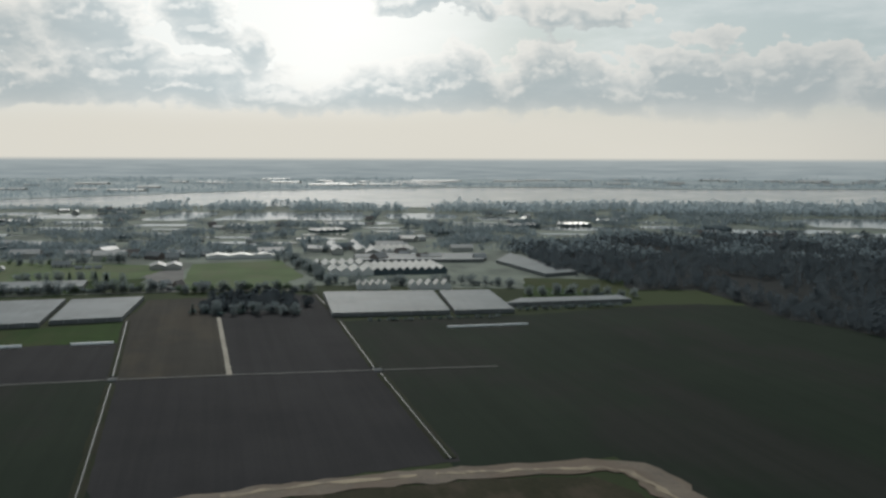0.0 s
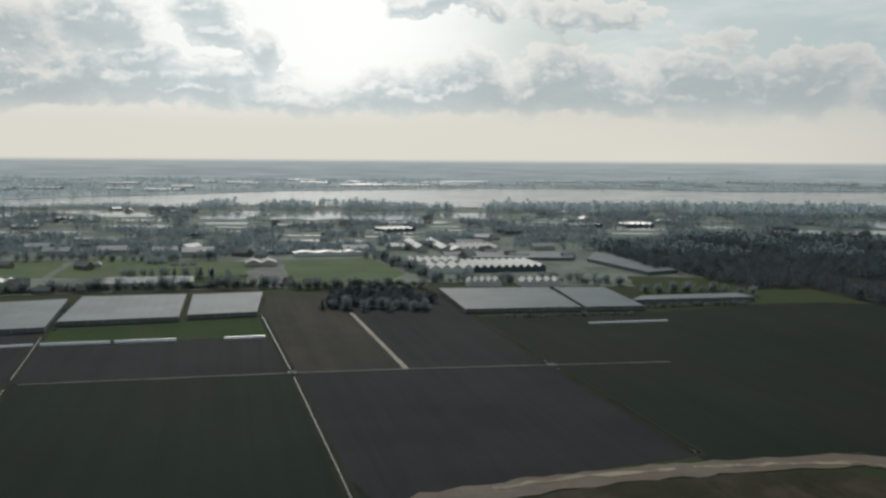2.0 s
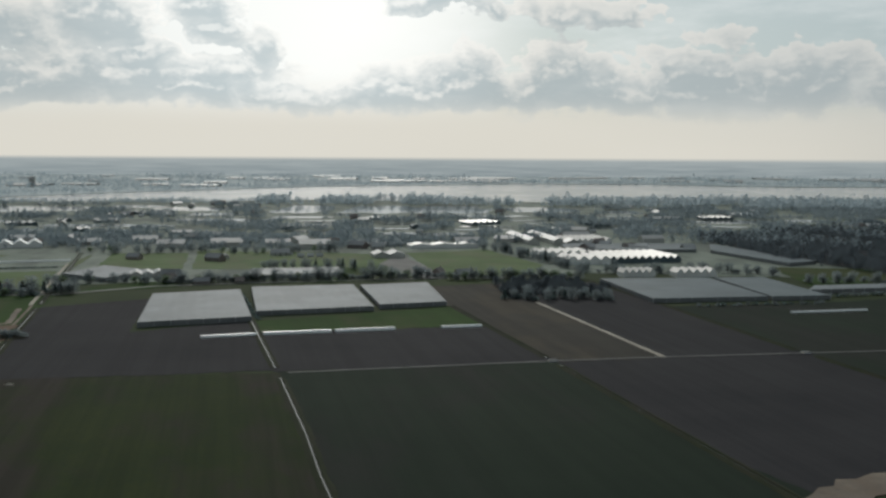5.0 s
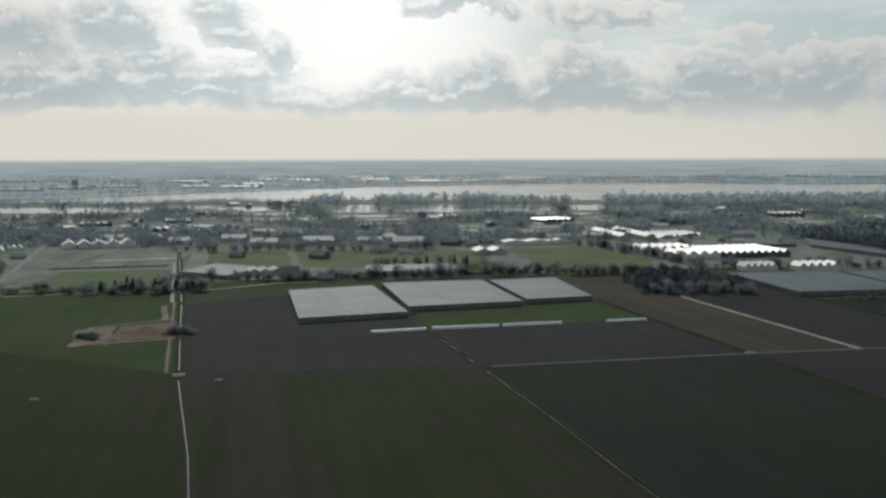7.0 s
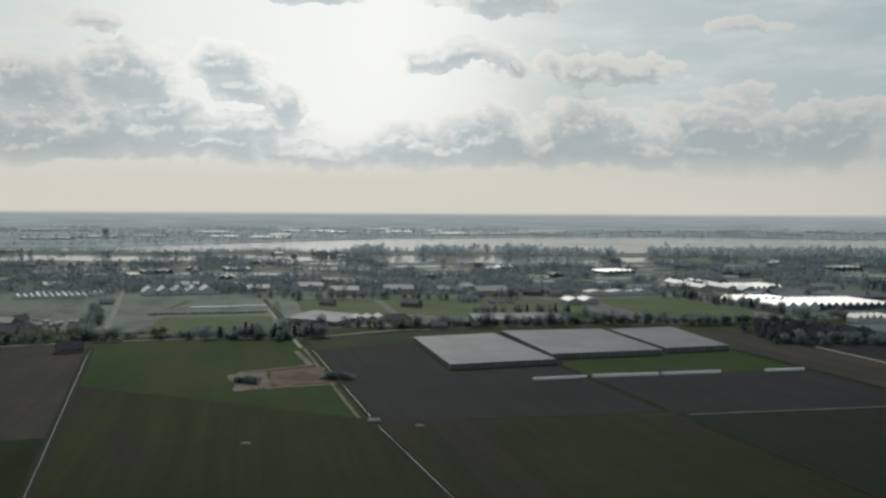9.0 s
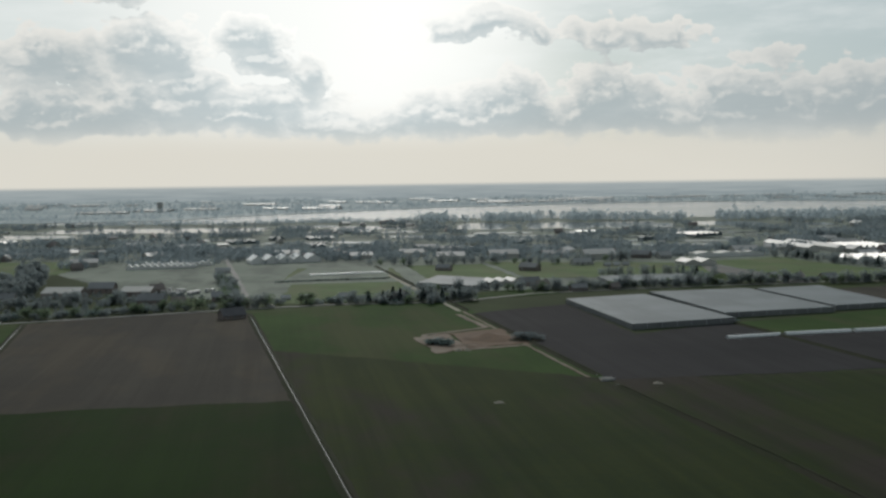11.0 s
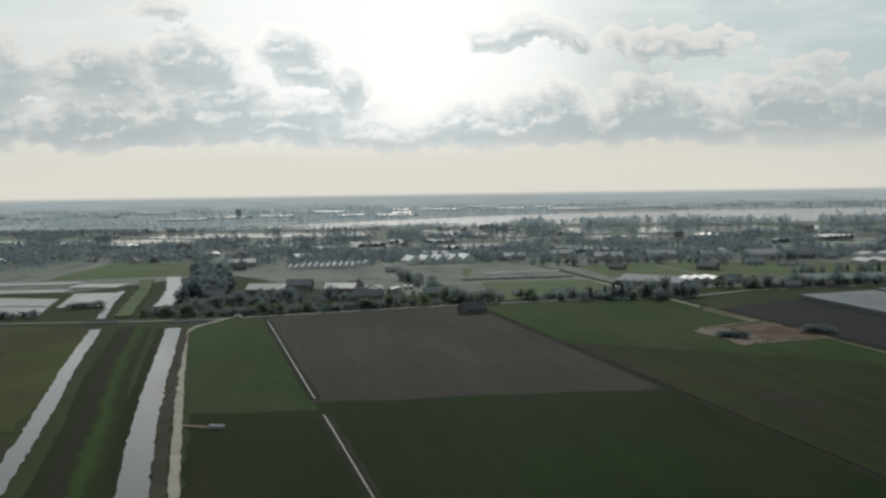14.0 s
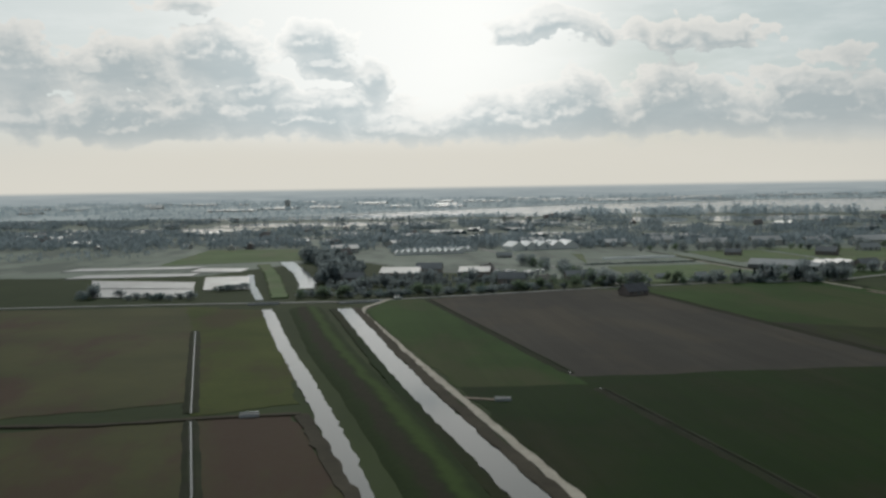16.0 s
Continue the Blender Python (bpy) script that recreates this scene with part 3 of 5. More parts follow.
# canal, dike and water courses
def dike_material():
    """Grass that changes across the dike: dark flanks, a rough brownish strip and a bright crest, with ragged borders."""
    mat = bpy.data.materials.new("dike_grass")
    mat.use_nodes = True
    t = mat.node_tree
    shader = t.nodes["Principled BSDF"]
    where = t.nodes.new("ShaderNodeNewGeometry").outputs["Position"]
    at = t.nodes.new("ShaderNodeAttribute")
    at.attribute_name = "across"
    v = m_(t, "ADD", at.outputs["Fac"], m_(t, "MULTIPLY", m_(t, "SUBTRACT", noise_(t, where, 0.07, 5, 0.65), 0.5), 7.0))
    fine = noise_(t, where, 0.5, 4, 0.65)
    colour = mix_(t, fine, (0.014, 0.026, 0.009), (0.030, 0.046, 0.016))
    brown = m_(t, "MULTIPLY", range_(t, v, -6.0, -3.0, 0, 1, True), range_(t, v, -1.5, 1.5, 1, 0, True))
    colour = mix_(t, m_(t, "MULTIPLY", brown, 0.85), colour, mix_(t, fine, (0.020, 0.019, 0.013), (0.040, 0.036, 0.026)))
    crest = m_(t, "MULTIPLY", range_(t, v, 0.0, 2.5, 0, 1, True), range_(t, v, 3.0, 6.5, 1, 0, True))
    colour = mix_(t, m_(t, "MULTIPLY", crest, 0.85), colour, mix_(t, fine, (0.032, 0.058, 0.015), (0.056, 0.088, 0.026)))
    t.links.new(colour, shader.inputs["Base Color"])
    shader.inputs["Roughness"].default_value = 0.95
    shader.inputs["Specular IOR Level"].default_value = 0.04
    return mat


def dike(points, width, height, label):
    """One long rounded grass dike, lofted along a line."""
    fine = []
    for a, b in zip(points, points[1:]):
        n = max(1, int(math.dist(a, b) / 5))
        fine += [lerp(a, b, i / n) for i in range(n)]
    fine.append(points[-1])
    steps, verts, faces, across = 12, [], [], []
    for i, p in enumerate(fine):
        q, r = fine[max(i - 1, 0)], fine[min(i + 1, len(fine) - 1)]
        s = math.hypot(r[0] - q[0], r[1] - q[1]) or 1
        nx, ny = (r[1] - q[1]) / s, -(r[0] - q[0]) / s
        for k in range(steps + 1):
            u = k / steps * 2 - 1
            d = u * width / 2 + (0.7 * noise.noise(Vector((p[0] * 0.09, p[1] * 0.09, k))) if k in (0, steps) else 0.0)
            z = 0.22 + height * math.cos(u * math.pi / 2) ** 0.8 + 0.12 * noise.noise(Vector((p[0] * 0.15, p[1] * 0.15, u * 3))) if 0 < k < steps else -0.1
            verts.append((p[0] - nx * d, p[1] - ny * d, z))
            across.append(d)
    for i in range(len(fine) - 1):
        for k in range(steps):
            a = i * (steps + 1) + k
            faces.append((a, a + 1, a + steps + 2, a + steps + 1))
    me = mesh_of("dike", verts, faces, dike_material(), True)
    me.attributes.new("across", "FLOAT", "POINT").data.foreach_set("value", across)
    return tagged(new("dike", me), label, "dike", kind="structure")


CANAL = [(-716, 514), (-671, 378), (-649, 313), (-631, 263), (-616, 222), (-588, 140)]
CANAL_B = [(-754, 509), (-710.5, 389), (-680, 310), (-656.5, 245), (-647.5, 217), (-621, 140)]
lane("canal", CANAL, 7.4, 0.30, WATER, "wide straight canal reflecting the grey sky", "canal", 1.1, 21)
lane("canal", CANAL_B, 5.3, 0.30, WATER, "narrower drainage canal beside a grass dike", "canal", 1.0, 22)
lane("bank", shifted(CANAL, 5.6), 3.6, 0.42, MUD, "muddy reed bank of a canal", "bank", 1.2, 23)
lane("bank", shifted(CANAL, -5.4), 3.4, 0.42, CROP, "grassy canal bank", "bank", 1.0, 24)
dike([(-735, 512), (-692, 384), (-664, 312), (-643, 254), (-631, 220), (-604, 140)], 17, 1.3, "rounded grass dike between two canals")
lane("canal", [(-771, 552), (-800, 630), (-826, 708)], 4.4, 0.3, WATER, "drainage canal past flooded beds", "canal", 0.8, 27)
lane("canal", [(-760, 612), (-772, 655), (-792, 718), (-834, 828)], 11, 0.3, WATER, "canal behind the road bridge", "canal", 2.0, 28)
lane("dike", [(-762, 560), (-785, 630), (-812, 712), (-845, 800)], 9, 0.8, MEADOW, "grass dike behind the road", "dike", 2.0, 29)
lane("track", [(-700, 556), (-706, 518), (-704, 498), (-671, 403), (-636, 304), (-606, 220), (-580, 140)], 2.6, 0.34, TRACK, "pale sandy farm track along the canal", "track", 0.7, 30)
lane("track", [(-640, 308), (-626, 305)], 2.2, 0.3, SAND, "short sandy turning place", "track", 0.5, 31)
lane("road", [(-1000, 498), (-813, 532), (-719, 544), (-653, 576), (-592, 607), (-520, 637), (-450, 646), (-400, 690), (-330, 716), (-190, 752), (-100, 760)], 3.8, 0.3, ROAD, "narrow country road along farms", "road", 0.3, 32)
lane("road", [(-572, 622), (-590, 680), (-637, 829), (-710, 1057), (-760, 1250)], 4.0, 0.26, ROAD, "straight country lane into the village", "road", 0.3, 33)
sheet_on(FIELD, [(-1000, 490), (-1000, 140), (-715, 300), (-762, 432), (-785, 520)], 0.05, OLIVE, "olive brown grassland with bare patches", "field")
sheet_on(FIELD, [(-800, 520), (-763, 436), (-706, 284), (-682, 300), (-712, 389), (-757, 507)], 0.06, GRASS, "green meadow strip beside a canal", "field")
sheet_on(FIELD, [(-704, 280), (-640, 120), (-700, 60), (-1000, 60), (-1000, 138), (-726, 270)], 0.06, OLIVE, "brownish grassland cut by a ditch", "field")
sheet_on(FIELD, [(-704, 278), (-676, 212), (-655, 150), (-628, 140), (-651, 217), (-679, 282)], 0.06, OLIVE, "brownish grass strip beside a canal", "field")
ditch([(-763, 436), (-707, 285)], 0.7, "thin straight ditch in grassland", 34)
ditch([(-704, 277), (-680, 215), (-660, 150)], 0.8, "thin straight ditch in grassland", 35)
lane("bank", [(-790, 262), (-726, 270), (-690, 282), (-677, 285)], 2.6, 0.5, MUD, "dark muddy bank across the grassland", "bank", 1.0, 36)
lane("bank", [(-677, 285), (-649, 217), (-622, 140)], 3.6, 0.4, MUD, "dark muddy bank along the drainage canal", "bank", 1.2, 37)

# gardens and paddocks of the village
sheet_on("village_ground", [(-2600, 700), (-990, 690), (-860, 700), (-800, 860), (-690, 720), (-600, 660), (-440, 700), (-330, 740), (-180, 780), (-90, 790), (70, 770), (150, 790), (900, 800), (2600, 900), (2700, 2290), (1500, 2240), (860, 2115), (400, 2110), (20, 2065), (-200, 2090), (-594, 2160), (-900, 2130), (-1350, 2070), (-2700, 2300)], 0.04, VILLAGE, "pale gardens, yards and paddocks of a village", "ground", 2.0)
# meadows behind the road
for pts, mat, label in (
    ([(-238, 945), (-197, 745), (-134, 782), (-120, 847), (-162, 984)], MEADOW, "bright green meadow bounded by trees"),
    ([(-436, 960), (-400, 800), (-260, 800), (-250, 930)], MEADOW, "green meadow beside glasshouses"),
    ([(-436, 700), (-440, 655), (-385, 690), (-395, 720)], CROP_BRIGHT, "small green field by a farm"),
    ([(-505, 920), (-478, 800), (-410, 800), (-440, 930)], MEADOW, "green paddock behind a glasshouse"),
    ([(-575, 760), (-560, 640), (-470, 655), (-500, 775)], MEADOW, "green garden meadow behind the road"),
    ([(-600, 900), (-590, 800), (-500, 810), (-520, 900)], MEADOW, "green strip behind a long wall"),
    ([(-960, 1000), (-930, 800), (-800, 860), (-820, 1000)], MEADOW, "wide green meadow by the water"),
    ([(60, 720), (130, 712), (150, 830), (70, 840)], CROP_BRIGHT, "dark green plot behind a glasshouse"),
    ([(-300, 800), (-290, 720), (-235, 745), (-250, 830)], CROP_BRIGHT, "grassy plot behind the glasshouses"),
):
    sheet_on(FIELD, pts, 0.1, mat, label, "field")

# sand heap with scrub
lane("sand_road", [(-446, 585), (-430, 534), (-436, 528), (-459, 510), (-458, 500), (-450, 474), (-440, 466), (-425, 472), (-409, 480)], 3.2, 0.3, SAND, "sandy loop track round a heap", "track", 1.2, 40)
def mound(cx, cy, w, d, height, mat, label, seed):
    """A low uneven heap of earth."""
    rnd, verts, faces, n, rings = random.Random(seed), [], [], 22, 6
    for r in range(rings + 1):
        for i in range(n):
            t = i / n * math.tau
            k = r / rings
            edge = 0.85 + 0.3 * noise.noise(Vector((math.cos(t) * 1.3, math.sin(t) * 1.3, seed)))
            z = height * (1 - k) ** 1.2 * (1 + 0.5 * noise.noise(Vector((k * 3 * math.cos(t), k * 3 * math.sin(t), seed + 2)))) + (0.0 if r == rings else 0.25)
            verts.append((math.cos(t) * w / 2 * k * edge, math.sin(t) * d / 2 * k * edge, z - (0.3 if r == rings else 0)))
    for r in range(rings):
        for i in range(n):
            faces.append((r * n + i, (r + 1) * n + i, (r + 1) * n + (i + 1) % n, r * n + (i + 1) % n))
    ob = new("mound", mesh_of("mound", verts, faces, mat, True))
    ob.location = (cx, cy, 0)
    return tagged(ob, label, "mound", kind="structure")


sheet_on("sand_patch", [(-464, 501), (-449, 514), (-437, 470), (-450, 456)], 0.31, SAND, "bare patch of pale sand beside a heap", "sand", 1.5)
sheet_on("scrub_patch", [(-448, 513), (-423, 529), (-407, 484), (-437, 471)], 0.32, SCRUB, "russet scrubby earth round a heap", "scrub", 1.8)
mound(-428, 500, 36, 34, 2.2, SCRUB, "low heap of russet earth beside a sandy track", 3)
mound(-412, 493, 20, 18, 1.6, MUD, "low heap of brown earth", 4)
mound(-438, 478, 14, 8, 0.8, SAND, "pale heap of sand", 5)
mound(-441, 464, 5, 3, 0.9, TRACK, "small pale heap of rubble", 6)
mound(-437, 464.5, 4, 2.5, 0.7, TRACK, "small pale heap of rubble", 7)

# lake, pools and the land past it
lake_near = [(-1350, 2000), (-1120, 2010), (-940, 1960), (-790, 2110), (-630, 2010), (-594, 2140), (-200, 2100), (20, 2075), (400, 2120), (860, 2125), (1500, 2250), (2600, 2300)]
lake_far = [(2600, 3500), (1366, 3400), (868, 3330), (460, 3560), (32, 3540), (-619, 3050), (-832, 2720), (-1041, 2420), (-1168, 2160), (-1400, 2080)]
sheet_on("lake", lake_near + lake_far, 0.2, LAKE, "broad grey lake under a cloudy sky", "lake")
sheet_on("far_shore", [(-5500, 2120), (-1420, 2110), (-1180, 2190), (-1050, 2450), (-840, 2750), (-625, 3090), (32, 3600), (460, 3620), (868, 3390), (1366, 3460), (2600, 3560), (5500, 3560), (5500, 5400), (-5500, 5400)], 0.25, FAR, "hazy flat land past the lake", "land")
rnd = random.Random(61)
POOLS = [(-450, 1745, 95, 270), (-318, 1745, 130, 270), (-200, 1745, 140, 270), (-1000, 1690, 400, 210), (-1250, 1500, 420, 130), (-640, 1720, 150, 150), (-40, 1760, 130, 190), (690, 1600, 260, 260), (-760, 1790, 110, 110), (90, 1700, 70, 120),
         (205, 1450, 150, 80), (470, 1395, 190, 90), (330, 1480, 80, 60), (620, 1330, 130, 70), (-520, 1420, 150, 60), (-640, 1290, 180, 44), (-850, 1370, 210, 60), (-420, 1500, 90, 50), (-130, 1560, 110, 60), (-980, 1210, 200, 40), (-560, 1560, 100, 60)]
# narrow flooded strips between the gardens
while len(POOLS) < 46:
    x, y = rnd.uniform(-1150, 420), rnd.uniform(1180, 1600)
    if x > 40 and y < 1320 or any(abs(x - p[0]) < p[2] * 0.7 + 40 and abs(y - p[1]) < p[3] * 0.6 + 50 for p in POOLS):
        continue
    POOLS.append((x, y, rnd.uniform(40, 110), rnd.uniform(18, 34)))
for number, (x, y, w, d) in enumerate(POOLS):
    rnd = random.Random(number)
    rim = []
    for i in range(28):
        t = i / 28 * math.tau
        k = (0.8 + 0.3 * rnd.random()) / max(abs(math.cos(t)), abs(math.sin(t))) ** 0.6
        rim.append((x + math.cos(t) * w / 2 * k, y + math.sin(t) * d / 2 * k))
    sheet_on("pool", rim, 0.3 + 0.006 * number, WATER, "old peat pool with reedy shore", "pool")
POOLS = np.array(POOLS)
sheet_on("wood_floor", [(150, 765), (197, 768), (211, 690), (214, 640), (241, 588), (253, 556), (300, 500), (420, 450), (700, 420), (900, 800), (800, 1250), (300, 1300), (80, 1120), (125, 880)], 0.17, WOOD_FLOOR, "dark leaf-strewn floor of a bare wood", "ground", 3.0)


# ---- glasshouses and sheds ----
def at_grid(corner_a, corner_b):
    """Turn in degrees and length of the line from a to b."""
    return math.degrees(math.atan2(corner_b[1] - corner_a[1], corner_b[0] - corner_a[0])), math.dist(corner_a, corner_b)


def flat_house(quad, height, roof_mat, bays, label, group=""):
    """A low flat-roofed cloth or glass house over four corners (front left, front right, back right, back left), in bays."""
    fl, fr, br, bl = quad
    base = root("glasshouse", *lerp(fl, br, 0.5), 0, 0, label, "glasshouse", group)
    ox, oy = base.location.x, base.location.y
    loc = lambda p: (p[0] - ox, p[1] - oy)
    v, f = prism(ccw([loc(p) for p in (fl, fr, br, bl)]), 0, 0.35)
    solid("plinth", v, f, DARK_SIDE, base)
    for i in range(bays):
        a, b = lerp(fl, fr, i / bays), lerp(fl, fr, (i + 1) / bays)
        c, d = lerp(bl, br, (i + 1) / bays), lerp(bl, br, i / bays)
        a, b, c, d = loc(a), loc(b), loc(c), loc(d)
        k = 0.07
        m1, m2 = lerp(a, b, 0.5), lerp(d, c, 0.5)
        verts = [(*a, height), (*m1, height + k), (*b, height), (*d, height), (*m2, height + k), (*c, height),
                 (*a, height - 0.25), (*b, height - 0.25), (*d, height - 0.25), (*c, height - 0.25)]
        solid("roof_bay", verts, [(0, 1, 4, 3), (1, 2, 5, 4), (6, 7, 2, 1, 0), (9, 8, 3, 4, 5), (8, 9, 7, 6), (0, 3, 8, 6), (2, 7, 9, 5)], roof_mat, base)
    for name, (p, q) in (("front_wall", (fl, fr)), ("side_wall", (fr, br)), ("back_wall", (br, bl)), ("side_wall", (bl, fl))):
        v, f = ribbon([loc(p), loc(q)], 0.12, 0.35, height - 0.26, 0, 50)
        solid(name, v, f, DARK_SIDE, base, "dim wall sheet")
    n = max(3, int(math.dist(fl, fr) / 8))
    post = mesh_of("post", *prism([(-0.1, -0.1), (0.1, -0.1), (0.1, 0.1), (-0.1, 0.1)], 0.3, height), POST)
    for i in range(n + 1):
        x, y = loc(lerp(fl, fr, i / n))
        share("post", post, base, Matrix.Translation((x + 0.05, y - 0.2, 0)))
    return base


def gable_house(corner, turn, spans, span, length, eaves, ridge, roof_mat, wall_mat, label, group="", name="glasshouse", category="glasshouse"):
    """Spans side by side along x, running back along y; each span has its roof, the walls and gables close it."""
    base = root(name, corner[0], corner[1], 0, turn, label, category, group)
    roof = mesh_of("roof_span", [(0, 0, eaves), (span / 2, 0, ridge), (span, 0, eaves), (0, length, eaves), (span / 2, length, ridge), (span, length, eaves),
                                 (0, 0, eaves - 0.12), (span / 2, 0, ridge - 0.12), (span, 0, eaves - 0.12), (0, length, eaves - 0.12), (span / 2, length, ridge - 0.12), (span, length, eaves - 0.12)],
                   [(0, 1, 4, 3), (1, 2, 5, 4), (6, 9, 10, 7), (7, 10, 11, 8), (0, 6, 7, 1), (1, 7, 8, 2), (3, 4, 10, 9), (4, 5, 11, 10), (0, 3, 9, 6), (2, 8, 11, 5)], roof_mat)
    gable = mesh_of("gable", [(0.1, 0, 0), (span - 0.1, 0, 0), (span - 0.1, 0, eaves - 0.15), (span / 2, 0, ridge - 0.2), (0.1, 0, eaves - 0.15),
                              (0.1, 0.15, 0), (span - 0.1, 0.15, 0), (span - 0.1, 0.15, eaves - 0.15), (span / 2, 0.15, ridge - 0.2), (0.1, 0.15, eaves - 0.15)],
                    [(0, 1, 2, 3, 4), (9, 8, 7, 6, 5), (0, 5, 6, 1), (1, 6, 7, 2), (2, 7, 8, 3), (3, 8, 9, 4), (4, 9, 5, 0)], wall_mat)
    gutter = mesh_of("gutter", *prism([(-0.1, -0.05), (0.1, -0.05), (0.1, length + 0.05), (-0.1, length + 0.05)], eaves - 0.1, eaves + 0.06), POST)
    for i in range(spans):
        share("roof_span", roof, base, Matrix.Translation((i * span, 0, 0)))
        share("gable", gable, base, Matrix.Translation((i * span, 0.1, 0)))
        share("gable", gable, base, Matrix.Translation((i * span, length - 0.3, 0)))
        share("gutter", gutter, base, Matrix.Translation((i * span, 0, 0)))
    share("gutter", gutter, base, Matrix.Translation((spans * span, 0, 0)))
    for x in (0.1, spans * span - 0.25):
        v, f = prism([(x, 0.3), (x + 0.15, 0.3), (x + 0.15, length - 0.3), (x, length - 0.3)], 0, eaves - 0.15)
        solid("side_wall", v, f, wall_mat, base)
    return base


CLOTH_GROUP = "large flat cloth houses in the fields"
flat_house([(-358, 524), (-303, 546), (-333, 658), (-383, 634)], 3, CLOTH, 9, "low flat-roofed glasshouse with pale grey roof cloth", CLOTH_GROUP)
flat_house([(-304, 565), (-240, 587), (-262, 687), (-328, 670)], 3, CLOTH, 11, "wide flat-roofed glasshouse with grey roof cloth", CLOTH_GROUP)
flat_house([(-237, 594), (-198, 609), (-212, 702), (-257, 685)], 3, CLOTH, 7, "smaller flat-roofed glasshouse with grey cloth", CLOTH_GROUP)
flat_house([(-70, 627), (5, 641), (-7, 740), (-88, 730)], 3, GLASS_GREY, 12, "wide low glasshouse of dusty grey glass", CLOTH_GROUP)
flat_house([(8, 641), (47, 648), (35, 745), (-3, 741)], 3, GLASS_GREY, 6, "low glasshouse of grey glass beside its twin", CLOTH_GROUP)
flat_house([(43, 675), (133, 697), (128, 717), (55, 699)], 3, CLOTH, 12, "long narrow glasshouse with pale roof", CLOTH_GROUP)
flat_house([(-482, 739), (-441, 714), (-424, 765), (-470, 796)], 3, CLOTH, 8, "glasshouse with pale roof behind a hedge", CLOTH_GROUP)
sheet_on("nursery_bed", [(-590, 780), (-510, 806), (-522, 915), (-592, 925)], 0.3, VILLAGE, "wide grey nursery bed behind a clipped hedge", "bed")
flat_house([(-86, 965), (40, 972), (45, 1040), (-76, 1035)], 3, GLASS_GREY, 12, "wide grey glasshouse behind white ones", CLOTH_GROUP)
flat_house([(52, 965), (88, 850), (118, 870), (70, 1040)], 3, GLASS_GREY, 8, "grey glasshouse reaching back to the wood", CLOTH_GROUP)
flat_house([(-345, 735), (-275, 757), (-285, 795), (-350, 780)], 3, GLASS_GREY, 8, "grey glasshouse behind bare trees", CLOTH_GROUP)

WG = "white gabled glasshouses"
gable_house((-116, 905), 13, 6, 8.0, 30, 4, 7, GLASS_WHITE, WHITE_WALL, "row of six white gabled glasshouses", WG)
gable_house((-97, 852), 10, 4, 9.5, 34, 4, 7.5, GLASS_WHITE, WHITE_WALL, "four-gabled white glasshouse beside others", WG)
gable_house((-60, 862), 13, 10, 6.6, 60, 4, 6.5, GLASS_WHITE, GLASS_GREY, "large ten-gabled cream-white glasshouse", WG)
gable_house((-66, 762), 8, 5, 5.2, 16, 3.6, 6.5, GLASS_WHITE, WHITE_WALL, "small five-gabled white glasshouse", WG)
gable_house((-25, 764), 8, 5, 6.4, 16, 3.6, 6.8, GLASS_WHITE, WHITE_WALL, "small five-gabled white glasshouse by trees", WG)
gable_house((-72, 1047), 13, 7, 6.6, 50, 4, 7, GLASS_WHITE, WHITE_WALL, "white gabled glasshouse at the village edge", WG)
gable_house((-236, 990), 13, 3, 23, 20, 3.6, 5.2, GLASS_WHITE, WHITE_WALL, "long low white-roofed packing hall", WG, "packing_hall", "shed")
gable_house((-116, 1042), 10, 1, 12, 105, 5, 8, ROOF_WHITE, PLASTER, "long white-roofed shed at the village edge", "", "shed", "shed")
gable_house((-90, 1040), 10, 1, 12, 115, 5, 8, ROOF_WHITE, PLASTER, "long white-roofed shed beside its twin", "", "shed", "shed")
gable_house((-655, 950), 24, 5, 13.4, 26, 3.5, 8, TUNNEL, WHITE_WALL, "five-gabled white glasshouse by the lane", WG)
for k in range(2):
    gable_house((-755 + 6 * k, 899 + 26 * k), 18, 11, 5.6, 11, 2.2, 4.8, TUNNEL, WHITE_WALL, "row of small white gabled tunnels", WG)
gable_house((-728, 694), -93, 1, 16, 27, 3.6, 7.0, GLASS_WHITE, BRICK, "broad farm shed with pale sheet roof", "farm sheds", "shed", "shed")
gable_house((-677, 698), -90, 1, 14, 21, 3.6, 6.6, GLASS_WHITE, BRICK, "farm shed with pale sheet roof", "farm sheds", "shed", "shed")
gable_house((-430, 736), 18, 3, 8, 20, 3, 5, ROOF_WHITE, PLASTER, "three-gabled white shed beside a glasshouse", "farm sheds", "shed", "shed")
gable_house((-264, 893), 13, 2, 14, 24, 3.4, 6.0, ROOF_GREY, PLASTER, "twin grey-roofed sheds on a paved yard", "farm sheds", "shed", "shed")
flat_house([(-290, 1010), (-244, 1018), (-250, 1072), (-296, 1064)], 3, CLOTH, 6, "pale flat glasshouse behind a meadow", CLOTH_GROUP)
sheet_on("yard", [(-276, 900), (-212, 742), (-196, 748), (-240, 920)], 0.14, ASPHALT, "grey paved farm yard", "yard")


